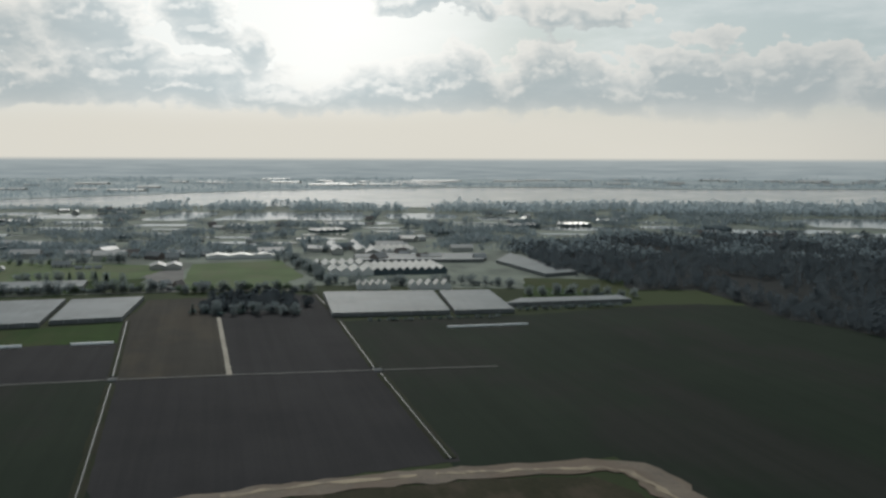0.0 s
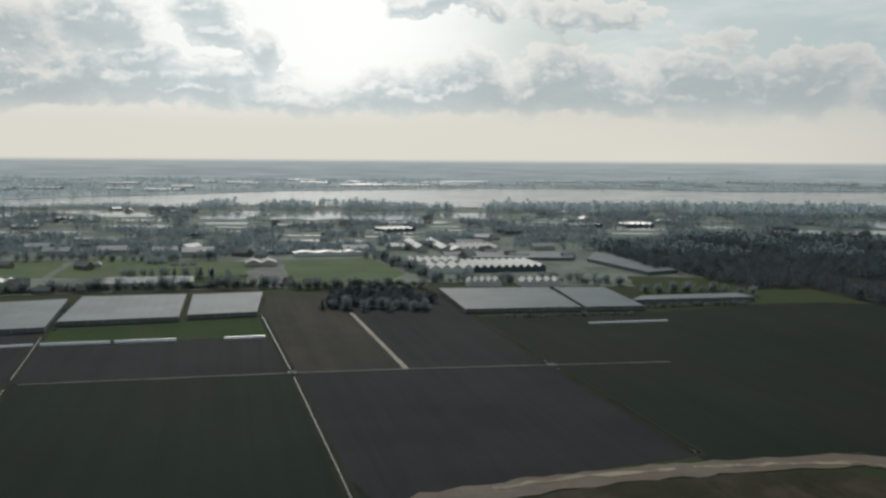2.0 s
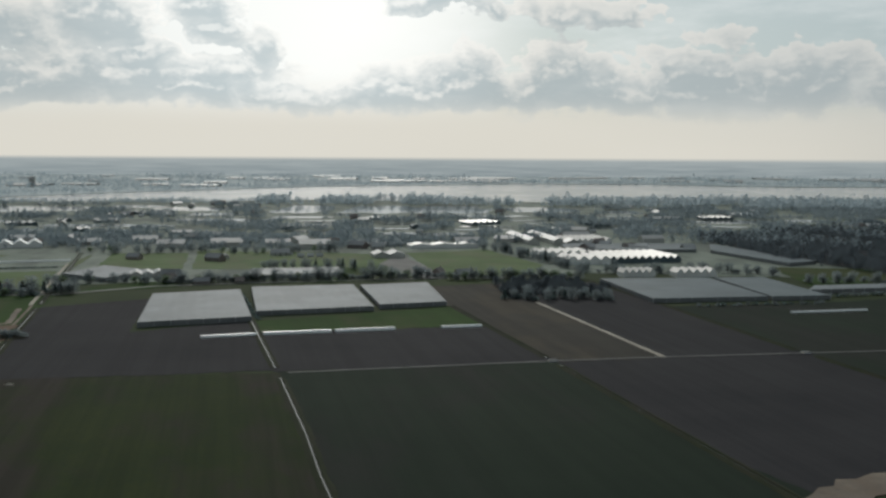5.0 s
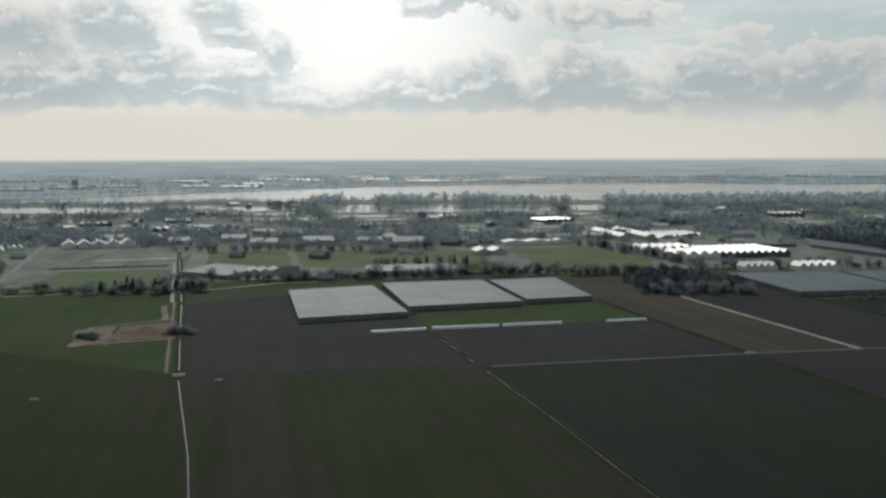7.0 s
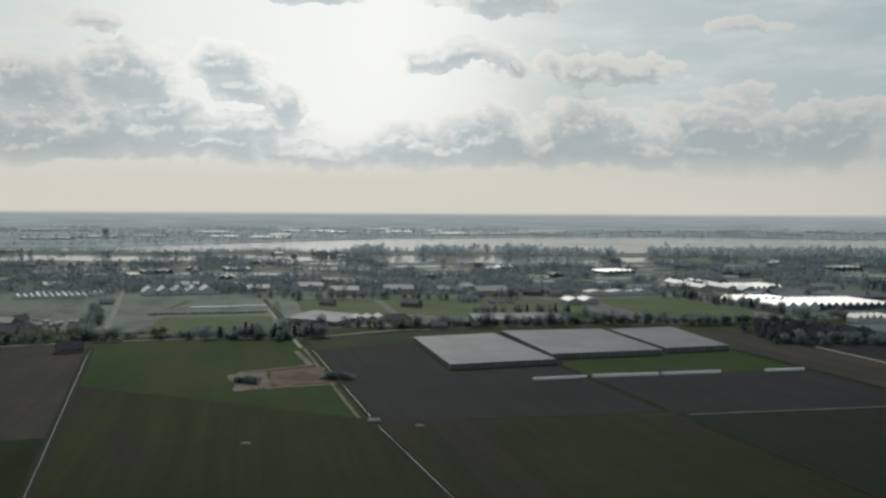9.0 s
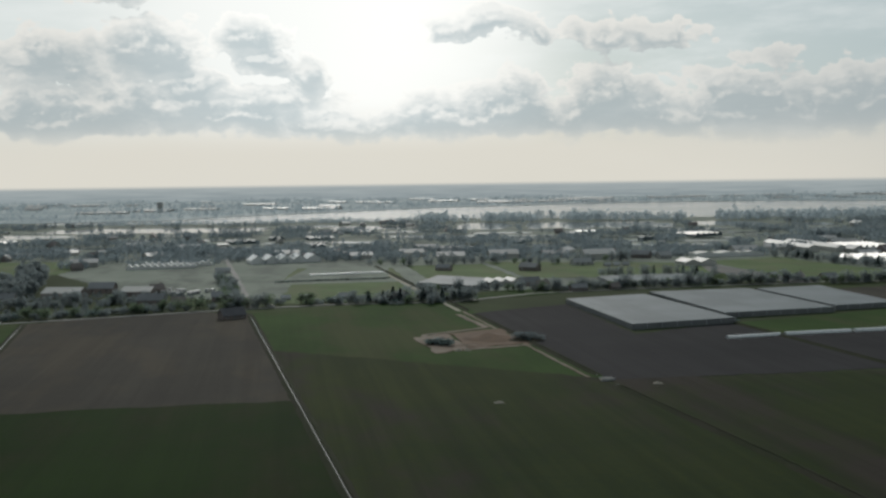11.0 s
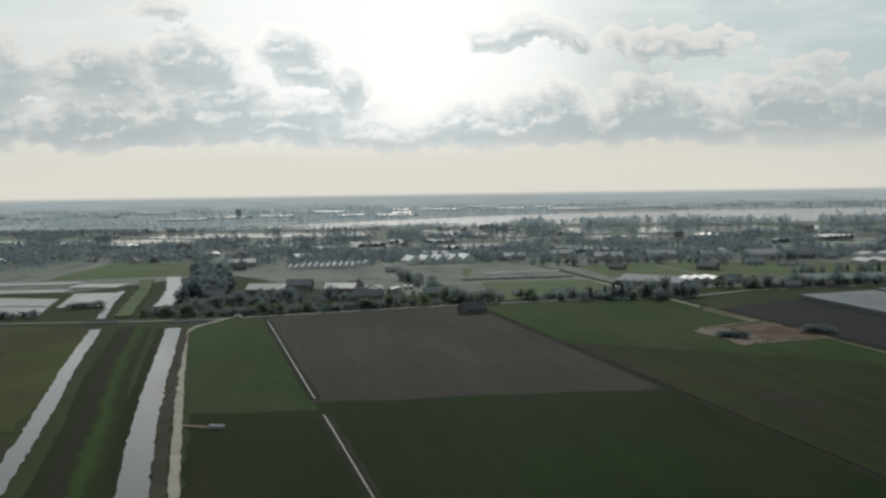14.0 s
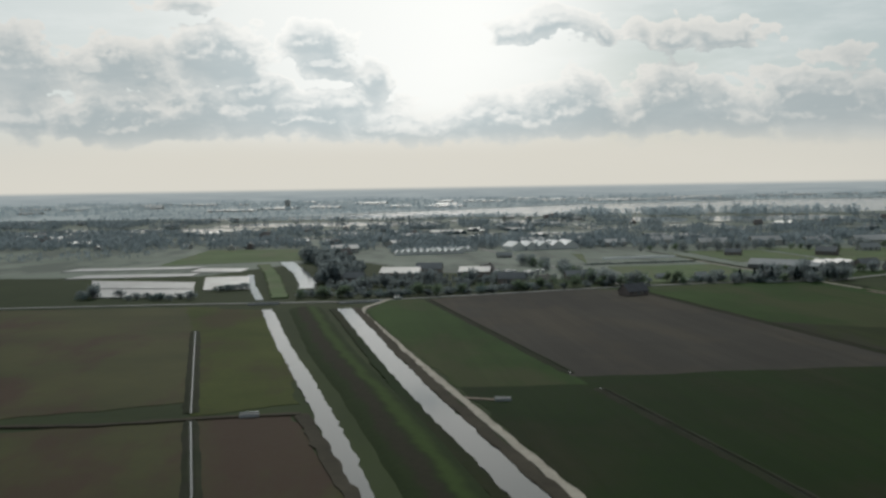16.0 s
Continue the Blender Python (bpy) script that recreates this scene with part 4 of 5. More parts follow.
def tunnel(a, b, width, height, label):
    """A long low white tunnel with a rounded top."""
    turn, length = at_grid(a, b)
    base = root("low_tunnel", *a, 0, turn, label, "tunnel", "low white tunnels")
    ring = [(-width / 2, 0.0)] + [(-math.cos(i / 8 * math.pi) * width / 2, 0.4 + math.sin(i / 8 * math.pi) * (height - 0.4)) for i in range(9)] + [(width / 2, 0.0)]
    n = len(ring)
    v = [(0, y, z) for y, z in ring] + [(length, y, z) for y, z in ring]
    solid("cover", v, [(i, i + 1, n + i + 1, n + i) for i in range(n - 1)] + [tuple(range(n)), tuple(range(2 * n - 1, n - 1, -1))], TUNNEL, base)
    hoop = mesh_of("hoop", *ribbon_hoop(ring), POST)
    for i in range(int(length / 4) + 1):
        share("hoop", hoop, base, Matrix.Translation((min(i * 4.0, length), 0, 0)))


def ribbon_hoop(ring):
    out = [(y * 1.02, z * 1.02 + 0.02) for y, z in ring]
    n = len(ring)
    v = [(dx, y, z) for dx in (-0.06, 0.06) for y, z in out]
    return v, [(i, i + 1, n + i + 1, n + i) for i in range(n - 1)]


tunnel((-289, 506), (-256, 515), 2.6, 1.6, "long low white plastic tunnel at a field edge")
tunnel((-254, 515.5), (-224, 524), 2.6, 1.6, "long low white plastic tunnel at a field edge")
tunnel((-200, 530), (-179, 536), 2.6, 1.4, "short low white plastic tunnel")
tunnel((-318, 496), (-292, 505), 2.4, 1.4, "low white plastic tunnel")
tunnel((-577, 832), (-519, 853), 2.4, 1.5, "long low white tunnel across a nursery bed")
tunnel((3, 591), (52, 603), 2.0, 1.2, "long thin white tunnel before a glasshouse")

for pts in (
    [(-985, 742), (-893, 762), (-885, 785), (-985, 772)], [(-880, 735), (-842, 735), (-845, 765), (-885, 768)],
    [(-950, 682), (-866, 700), (-868, 722), (-950, 712)], [(-872, 566), (-814, 567), (-829, 608), (-897, 612)],
    [(-899, 618), (-831, 612), (-846, 655), (-923, 668)], [(-822, 604), (-797, 613), (-823, 696), (-852, 690)],
):
    sheet_on("plastic_bed", pts, 0.5, PLASTIC, "nursery bed under pale plastic sheet", "bed")


# ---- trees ----
def twig_mesh(name, centres, sizes, mat, seed):
    """Many small tilted leaf-and-twig clumps, one quad each."""
    rng = np.random.default_rng(seed)
    n = len(centres)
    a = rng.normal(size=(n, 3))
    a /= np.linalg.norm(a, axis=1)[:, None]
    b = np.cross(a, rng.normal(size=(n, 3)))
    b /= np.linalg.norm(b, axis=1)[:, None]
    s = np.asarray(sizes)[:, None]
    k = rng.uniform(0.5, 1.0, size=(n, 1))
    verts = np.stack([centres - a * s - b * s * k * 0.6, centres + a * s * k - b * s, centres + a * s + b * s * 0.7 * k, centres - a * s * 0.6 + b * s], axis=1).reshape(-1, 3)
    me = bpy.data.meshes.new(name)
    me.vertices.add(4 * n)
    me.vertices.foreach_set("co", verts.astype(np.float32).ravel())
    me.loops.add(4 * n)
    me.loops.foreach_set("vertex_index", np.arange(4 * n, dtype=np.int32))
    me.polygons.add(n)
    me.polygons.foreach_set("loop_start", np.arange(0, 4 * n, 4, dtype=np.int32))
    me.materials.append(mat)
    me.update(calc_edges=True)
    return me


def limb(verts, faces, a, b, r0, r1, sides=5):
    a, b = Vector(a), Vector(b)
    d = (b - a).normalized()
    u = d.orthogonal().normalized()
    w = d.cross(u)
    start = len(verts)
    for p, r in ((a, r0), (b, r1)):
        for i in range(sides):
            t = i / sides * math.tau
            verts.append(tuple(p + (u * math.cos(t) + w * math.sin(t)) * r))
    for i in range(sides):
        faces.append((start + i, start + (i + 1) % sides, start + sides + (i + 1) % sides, start + sides + i))


def tree(height, spread, mat, seed, conifer=False, clumps=260):
    """One tree: tapered trunk with limbs, and a ragged crown of clumps. Returns its base at the origin."""
    rnd = random.Random(seed)
    rng = np.random.default_rng(seed)
    base = new("tree")
    verts, faces = [], []
    top = height * (0.95 if conifer else 0.62)
    limb(verts, faces, (0, 0, -0.2), (0, 0, top), height * 0.022 + 0.06, 0.05, 6)
    heads = []
    for i in range(9):
        z = height * rnd.uniform(0.12, 0.55)
        t = rnd.random() * math.tau
        r = spread * rnd.uniform(0.45, 0.95)
        tip = (math.cos(t) * r * 0.8, math.sin(t) * r * 0.8, z + height * rnd.uniform(0.1, 0.32))
        limb(verts, faces, (0, 0, z), tip, height * 0.01 + 0.03, 0.03, 4)
        heads.append(tip)
    me = mesh_of("trunk", verts, faces, BARK)
    share("trunk", me, base)
    if conifer:
        z = rng.uniform(0.12, 1.0, clumps)
        r = spread * (1.02 - z) * rng.uniform(0.4, 1.0, clumps) ** 0.5
        t = rng.uniform(0, math.tau, clumps)
        centres = np.stack([r * np.cos(t), r * np.sin(t), z * height], axis=1)
    else:
        heads.append((0, 0, height * 0.8))
        pick = rng.integers(0, len(heads), clumps)
        centres = np.array(heads)[pick] + rng.normal(size=(clumps, 3)) * np.array([spread * 0.33, spread * 0.33, height * 0.15])
        centres[:, 2] = np.clip(np.abs(centres[:, 2]), height * 0.05, height * 1.02)
    me = twig_mesh("crown", centres, rng.uniform(0.25, 0.62, clumps) * (0.6 + height * 0.05), mat, seed)
    share("crown", me, base)
    return base


MODELS = []
for i, (h, s, mat, con, word) in enumerate((
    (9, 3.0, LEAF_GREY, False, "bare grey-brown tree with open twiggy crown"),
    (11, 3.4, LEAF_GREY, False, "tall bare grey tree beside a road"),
    (7, 2.6, LEAF_GREEN, False, "green tree just coming into leaf"),
    (10, 3.4, LEAF_GREEN, False, "broad tree with spring leaves"),
    (10, 2.3, LEAF_DARK, True, "dark evergreen conifer in a belt"),
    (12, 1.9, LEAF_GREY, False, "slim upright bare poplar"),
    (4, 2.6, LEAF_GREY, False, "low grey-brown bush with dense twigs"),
    (4.5, 2.8, LEAF_DARK, False, "low dark green bush beside a field"),
)):
    ob = tagged(tree(h, s, mat, 11 + i, con), word, "bush" if h < 5 else "tree", "bushes" if h < 5 else "trees")
    if h < 5:
        ob.name = "bush"
    MODELS.append(ob)
USED = [False] * len(MODELS)


def plant(which, x, y, size=1.0, turn=0.0):
    size *= 0.82
    m = pose(x, y, 0.0, 0, 0, turn) @ Matrix.Diagonal((size * 1.3, size * 1.3, size * (0.9 + 0.2 * ((turn * 7) % 1)), 1))
    if not USED[which]:
        USED[which] = True
        MODELS[which].matrix_basis = m
    else:
        made = copy_thing(MODELS[which], pose(x, y, 0, 0, 0, turn))
        made.matrix_basis = m


def inside(p, poly):
    hit = False
    for (x1, y1), (x2, y2) in zip(poly, poly[1:] + poly[:1]):
        if (y1 > p[1]) != (y2 > p[1]) and p[0] < (x2 - x1) * (p[1] - y1) / (y2 - y1) + x1:
            hit = not hit
    return hit


def grove(poly, count, kinds, seed, low=0.75, high=1.2):
    rnd = random.Random(seed)
    xs, ys = [p[0] for p in poly], [p[1] for p in poly]
    while count:
        p = (rnd.uniform(min(xs), max(xs)), rnd.uniform(min(ys), max(ys)))
        if inside(p, poly):
            plant(rnd.choice(kinds), *p, rnd.uniform(low, high), rnd.uniform(0, 360))
            count -= 1


def row(points, gap, kinds, seed, jitter=1.5, low=0.8, high=1.2):
    rnd = random.Random(seed)
    for a, b in zip(points, points[1:]):
        n = max(1, int(math.dist(a, b) / gap * 1.3))
        for i in range(n):
            x, y = lerp(a, b, (i + rnd.random() * 0.6) / n)
            plant(rnd.choice(kinds), x + rnd.uniform(-jitter, jitter), y + rnd.uniform(-jitter, jitter), rnd.uniform(low, high), rnd.uniform(0, 360))


# the small wood in the fields, farm belts along the road, hedges behind glasshouses
grove([(-163, 640), (-158, 632), (-94, 637), (-94, 650), (-150, 650)], 26, [0, 0, 1, 4, 7], 3, 0.7, 1.0)
row([(-402, 704), (-330, 722), (-250, 744), (-195, 756)], 3.2, [0, 2, 6, 6, 1], 4, 3)
row([(-196, 738), (-130, 760), (-100, 752)], 3.5, [0, 6, 2], 5, 3)
row([(-505, 646), (-470, 650), (-440, 656)], 3, [0, 4, 4, 1, 6], 6, 5)
row([(-560, 640), (-505, 650)], 6, [2, 6, 0, 7], 7, 4)
grove([(-545, 632), (-456, 626), (-450, 660), (-540, 662)], 40, [0, 6, 6, 7, 2], 30, 0.6, 1.0)
row([(-612, 612), (-578, 622)], 4, [0, 6, 2, 3], 8, 4)
row([(-590, 640), (-612, 720), (-640, 800)], 8, [0, 2, 3, 1], 9, 4)
row([(-752, 566), (-700, 566), (-650, 590), (-615, 610)], 3, [6, 6, 6, 2, 7], 10, 4)
row([(-742, 600), (-690, 640), (-640, 650)], 3.5, [0, 6, 2, 6], 11, 8)
grove([(-880, 545), (-810, 548), (-812, 566), (-880, 574)], 16, [7, 6, 0], 14, 0.8, 1.3)
row([(-812, 600), (-795, 612)], 4, [7, 6], 15, 2)
row([(-454, 484), (-446, 478)], 1.6, [6, 7], 16, 2, 0.7, 1.0)
row([(-418, 496), (-404, 490)], 4, [6, 6], 17, 3)
row([(-590, 640), (-575, 620), (-560, 625)], 4, [3, 6, 0], 18, 3)
row([(-476, 702), (-440, 712), (-405, 706)], 5, [6, 2, 0], 19, 3)
row([(-330, 556), (-326, 640)], 9, [6], 20, 0.5, 0.4, 0.55)
row([(-300, 552), (-302, 556), (-331, 652)], 5, [7], 21, 0.4, 0.35, 0.5)
row([(50, 660), (90, 672), (125, 681)], 5, [6, 7], 22, 1.5, 0.6, 0.9)
row([(-100, 800), (-60, 790), (20, 800), (60, 780)], 6, [0, 6, 1], 23, 6)
row([(-160, 1000), (-110, 870), (-92, 800)], 6, [1, 0, 4, 0], 24, 8)
row([(-45, 612), (-5, 622), (40, 630)], 6, [6, 7], 25, 2, 0.4, 0.7)
row([(60, 735), (100, 740), (140, 720)], 6, [0, 6], 26, 4)
row([(-540, 930), (-500, 925), (-440, 940), (-380, 930), (-300, 960)], 9, [0, 2, 1], 27, 8)
row([(-345, 800), (-300, 810), (-260, 800)], 7, [0, 4, 1], 28, 5)


def far_wood(name, poly, count, height, mat, label, seed, quads=10, keep=None, fine=1.0):
    """Distant woodland: every tree is a ragged heap of clumps with gaps between."""
    rng = np.random.default_rng(seed)
    xs, ys = np.array([p[0] for p in poly]), np.array([p[1] for p in poly])
    pts = np.stack([rng.uniform(xs.min(), xs.max(), count * 4), rng.uniform(ys.min(), ys.max(), count * 4)], axis=1)
    ok = np.zeros(len(pts), bool)
    for (x1, y1), (x2, y2) in zip(poly, poly[1:] + poly[:1]):
        if y1 == y2:
            continue
        cross = ((y1 > pts[:, 1]) != (y2 > pts[:, 1])) & (pts[:, 0] < (x2 - x1) * (pts[:, 1] - y1) / (y2 - y1) + x1)
        ok ^= cross
    pts = pts[ok]
    if keep is not None:
        pts = pts[keep(pts, rng)]
    pts = pts[:count]
    n = len(pts)
    h = height * rng.uniform(0.55, 1.15, n) * (1 + 0.35 * (rng.random(n) > 0.93))
    r = h * rng.uniform(0.28, 0.48, n)
    base = np.repeat(np.column_stack([pts, np.zeros(n)]), quads, axis=0)
    hh, rr = np.repeat(h, quads), np.repeat(r, quads)
    z = rng.beta(1.6, 1.3, n * quads)
    t = rng.uniform(0, math.tau, n * quads)
    rad = rr * np.sqrt(rng.random(n * quads)) * np.sin(np.clip(z, 0.06, 0.96) * math.pi) ** 0.6
    base += np.column_stack([rad * np.cos(t), rad * np.sin(t), hh * (0.08 + 0.92 * z)])
    me = twig_mesh(name, base, hh * rng.uniform(0.09, 0.19, n * quads) * fine, mat, seed)
    return tagged(new(name, me), label, "woodland", kind="stuff")


def dry(pts, rng):
    """True where a place lies neither in a pool nor on the low reedy ground before it."""
    ok = np.ones(len(pts), bool)
    for x, y, w, d in POOLS:
        front = 45 + 0.22 * d
        ok &= (np.abs(pts[:, 0] - x) > w * 0.56) | (pts[:, 1] < y - d / 2 - front) | (pts[:, 1] > y + d * 0.55)
    return ok


def gaps(size, part_kept, seed):
    def keep(pts, rng):
        ok = dry(pts, rng)
        g = np.array([noise.noise(Vector((x / size + seed, y / size * 0.6, 3.1))) for x, y in pts])
        return ok & (g > part_kept)
    return keep


# middle and far woods: the haze over them sits in their twig colour
far_wood("shore_wood", [(-1300, 1980), (-1180, 1900), (-700, 1920), (-600, 1980), (-560, 2080), (-590, 2095), (-640, 1980), (-790, 2060), (-940, 1930), (-1120, 1980)], 700, 8, LEAF_FAR, "low haze-paled wood along the lake shore", 58, 9, gaps(90, -0.3, 1))
far_wood("shore_wood", [(-590, 2000), (-560, 1880), (-100, 1900), (500, 1750), (1000, 1780), (2200, 1900), (2600, 2260), (1500, 2220), (860, 2100), (400, 2090), (20, 2045), (-200, 2070), (-560, 2090)], 6000, 15, LEAF_FAR, "haze-paled grey wood along the lake shore", 51, 9, gaps(90, -0.12, 1))
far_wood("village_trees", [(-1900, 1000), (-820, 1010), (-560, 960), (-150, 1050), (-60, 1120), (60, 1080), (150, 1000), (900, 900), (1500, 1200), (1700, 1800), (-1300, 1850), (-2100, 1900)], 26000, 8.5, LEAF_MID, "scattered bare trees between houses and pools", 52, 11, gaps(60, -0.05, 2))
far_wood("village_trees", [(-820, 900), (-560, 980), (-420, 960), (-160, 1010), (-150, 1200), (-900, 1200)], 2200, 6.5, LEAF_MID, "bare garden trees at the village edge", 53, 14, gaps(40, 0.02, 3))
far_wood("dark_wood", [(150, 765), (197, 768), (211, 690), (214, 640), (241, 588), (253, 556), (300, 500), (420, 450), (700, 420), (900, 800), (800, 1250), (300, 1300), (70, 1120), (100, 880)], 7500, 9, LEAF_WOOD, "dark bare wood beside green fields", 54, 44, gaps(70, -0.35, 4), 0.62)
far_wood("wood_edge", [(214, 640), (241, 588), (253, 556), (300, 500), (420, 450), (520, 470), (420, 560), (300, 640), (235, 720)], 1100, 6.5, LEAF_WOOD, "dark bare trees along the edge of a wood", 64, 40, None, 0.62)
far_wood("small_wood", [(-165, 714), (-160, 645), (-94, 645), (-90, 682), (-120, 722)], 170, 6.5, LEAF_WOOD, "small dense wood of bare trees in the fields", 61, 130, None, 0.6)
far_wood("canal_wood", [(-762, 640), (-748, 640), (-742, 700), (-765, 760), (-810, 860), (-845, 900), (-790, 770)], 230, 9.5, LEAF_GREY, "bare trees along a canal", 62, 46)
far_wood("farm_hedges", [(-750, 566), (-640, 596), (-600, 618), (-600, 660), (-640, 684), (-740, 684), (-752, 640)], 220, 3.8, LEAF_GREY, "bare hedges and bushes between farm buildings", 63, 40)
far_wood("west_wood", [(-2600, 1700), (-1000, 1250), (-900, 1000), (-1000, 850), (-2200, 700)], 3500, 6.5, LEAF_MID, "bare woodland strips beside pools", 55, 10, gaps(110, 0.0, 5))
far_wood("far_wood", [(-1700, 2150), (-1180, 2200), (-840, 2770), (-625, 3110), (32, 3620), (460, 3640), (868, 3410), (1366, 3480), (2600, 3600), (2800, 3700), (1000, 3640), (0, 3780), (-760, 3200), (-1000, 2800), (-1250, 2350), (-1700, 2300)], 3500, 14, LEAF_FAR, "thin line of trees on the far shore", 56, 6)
far_wood("far_wood", [(-4500, 2200), (-1350, 2350), (-600, 3500), (4000, 3700), (4000, 4900), (-4500, 4900)], 7000, 15, LEAF_FAR, "haze-paled distant woods on the horizon", 57, 6, gaps(260, 0.05, 6))


# ---- houses ----
def house(width, depth, eaves, ridge, wall_mat, roof_mat, label, chimney=True, near=False):
    base = tagged(new("house"), label, "house", "village houses")
    w, d = width / 2, depth / 2
    v = [(-w, -d, 0), (w, -d, 0), (w, d, 0), (-w, d, 0), (-w, -d, eaves), (w, -d, eaves), (w, d, eaves), (-w, d, eaves), (-w, 0, ridge - 0.15), (w, 0, ridge - 0.15)]
    solid("wall", v, [(3, 2, 1, 0), (0, 1, 5, 4), (2, 3, 7, 6), (1, 2, 6, 9, 5), (3, 0, 4, 8, 7), (4, 5, 9, 8), (6, 7, 8, 9)], wall_mat, base)
    o, k = 0.45, (ridge - eaves) / d
    for s in (1, -1):
        yo, zo = s * (d + o), eaves - o * k
        pts = [(-w - o, yo, zo), (w + o, yo, zo), (w + o, 0, ridge), (-w - o, 0, ridge)]
        vv = [(x, y, z + 0.04) for x, y, z in pts] + [(x, y, z + 0.24) for x, y, z in pts]
        solid("roof", vv, [(0, 3, 2, 1), (4, 5, 6, 7), (0, 1, 5, 4), (1, 2, 6, 5), (2, 3, 7, 6), (3, 0, 4, 7)] if s < 0 else [(0, 1, 2, 3), (7, 6, 5, 4), (4, 5, 1, 0), (5, 6, 2, 1), (6, 7, 3, 2), (7, 4, 0, 3)], roof_mat, base)
    if chimney:
        vv, ff = prism([(w * 0.5, -0.35), (w * 0.5 + 0.7, -0.35), (w * 0.5 + 0.7, 0.35), (w * 0.5, 0.35)], ridge - 0.6, ridge + 1.1)
        stack = solid("chimney", vv, ff, BRICK, base)
        vv, ff = prism([(w * 0.5 + 0.2, -0.15), (w * 0.5 + 0.5, -0.15), (w * 0.5 + 0.5, 0.15), (w * 0.5 + 0.2, 0.15)], ridge + 1.1, ridge + 1.5)
        solid("chimney_pot", vv, ff, ROOF_TILE, stack)
    if near:
        for x in (-w * 0.6, 0.0, w * 0.6):
            name, z0, z1 = ("door", 0.1, 2.1) if x == 0 else ("window", 0.9, 2.3)
            vv, ff = prism([(x - 0.6, -d - 0.06), (x + 0.6, -d - 0.06), (x + 0.6, -d + 0.02), (x - 0.6, -d + 0.02)], z0, z1)
            if name == "door":
                leaf = solid(name, vv, ff, DARK_SIDE, base)
                vv, ff = prism([(0.35, -d - 0.12), (0.45, -d - 0.12), (0.45, -d - 0.06), (0.35, -d - 0.06)], 1.0, 1.15)
                solid("handle", vv, ff, POST, leaf)
            else:
                frame_part = solid(name, vv, ff, WHITE_WALL, base)
                vv, ff = prism([(x - 0.5, -d - 0.09), (x + 0.5, -d - 0.09), (x + 0.5, -d - 0.06), (x - 0.5, -d - 0.06)], z0 + 0.1, z1 - 0.1)
                solid("pane", vv, ff, PANE, frame_part)
    return base


HOUSES = [
    house(9, 7, 3.0, 6.4, BRICK, ROOF_TILE, "brick house with dark tiled roof", True, True),
    house(12, 8, 3.0, 7.0, PLASTER, ROOF_TILE, "pale house with dark red tiled roof", True, True),
    house(10, 8, 2.6, 5.5, PLASTER, ROOF_WHITE, "white house with shining pale roof", False, True),
    house(16, 9, 3.4, 6.8, BRICK, ROOF_GREY, "long brick barn with grey sheet roof", False, True),
    house(20, 12, 3.6, 6.2, PLASTER, ROOF_WHITE, "long pale shed with white roof", False, False),
    house(8, 6, 2.4, 4.4, PLASTER, GLASS_WHITE, "small bright glass shed", False, False),
]
PLACED = [False] * len(HOUSES)


def settle(which, x, y, turn, size=1.0, spread=(1, 1, 1)):
    m = pose(x, y, 0, 0, 0, turn)
    if PLACED[which]:
        made = copy_thing(HOUSES[which], m)
    else:
        made = HOUSES[which]
        PLACED[which] = True
    made.matrix_basis = m @ Matrix.Diagonal((size * spread[0], size * spread[1], size * spread[2], 1))


for which, x, y, turn, size in (
    (3, -402, 742, 20, 0.9), (0, -394, 716, 30, 1.0), (3, -398, 862, -30, 1.0), (2, -523, 668, 15, 0.7), (1, -486, 652, 60, 0.9), (2, -548, 664, 15, 0.6), (2, -560, 662, 15, 0.6),
    (3, -640, 640, 10, 1.0), (0, -620, 632, 20, 0.9), (3, -700, 712, 0, 1.1), (0, -660, 708, 40, 1.0), (3, -742, 655, 5, 0.9), (1, -760, 690, 30, 0.8), (0, -585, 638, 80, 0.9), (3, -600, 660, 15, 0.9),
    (3, -370, 705, 15, 0.7), (0, -345, 712, 20, 0.7), (2, -330, 900, 10, 0.6), (2, -322, 902, 10, 0.6), (2, -314, 904, 10, 0.6), (2, -220, 785, 40, 0.8), (0, -205, 770, 60, 0.9), (3, -186, 765, 25, 0.8),
    (4, -180, 1040, 13, 1.3), (4, -420, 1000, 13, 1.4), (4, -470, 985, 5, 1.3), (4, -370, 1010, 13, 1.2), (4, -560, 1010, 20, 1.1), (3, -470, 870, -20, 0.8), (4, -330, 985, 13, 1.5),
    (4, -60, 1110, 13, 1.5), (4, 20, 1090, 13, 1.2), (1, -610, 1000, 20, 1.0), (4, -640, 1040, 20, 1.2), (4, -810, 940, 20, 1.2), (0, -800, 900, 40, 1.0),
):
    settle(which, x, y, turn, size)
rnd = random.Random(77)
count = 0
while count < 230:
    x, y = rnd.uniform(-1700, 1300), 980 + rnd.random() ** 1.3 * 900
    if x > 80 and y < 1250 or x < -700 and y < 1000 or not dry(np.array([(x, y)]), None)[0]:
        continue
    if noise.noise(Vector((x / 170, y / 120, 0.5))) < -0.05:
        continue
    settle(rnd.choice([0, 1, 2, 2, 4, 4, 5, 3]), x, y, rnd.choice([13, 103, 13, 20, 60, -20]) + rnd.uniform(-6, 6), rnd.uniform(0.75, 1.25))
    count += 1
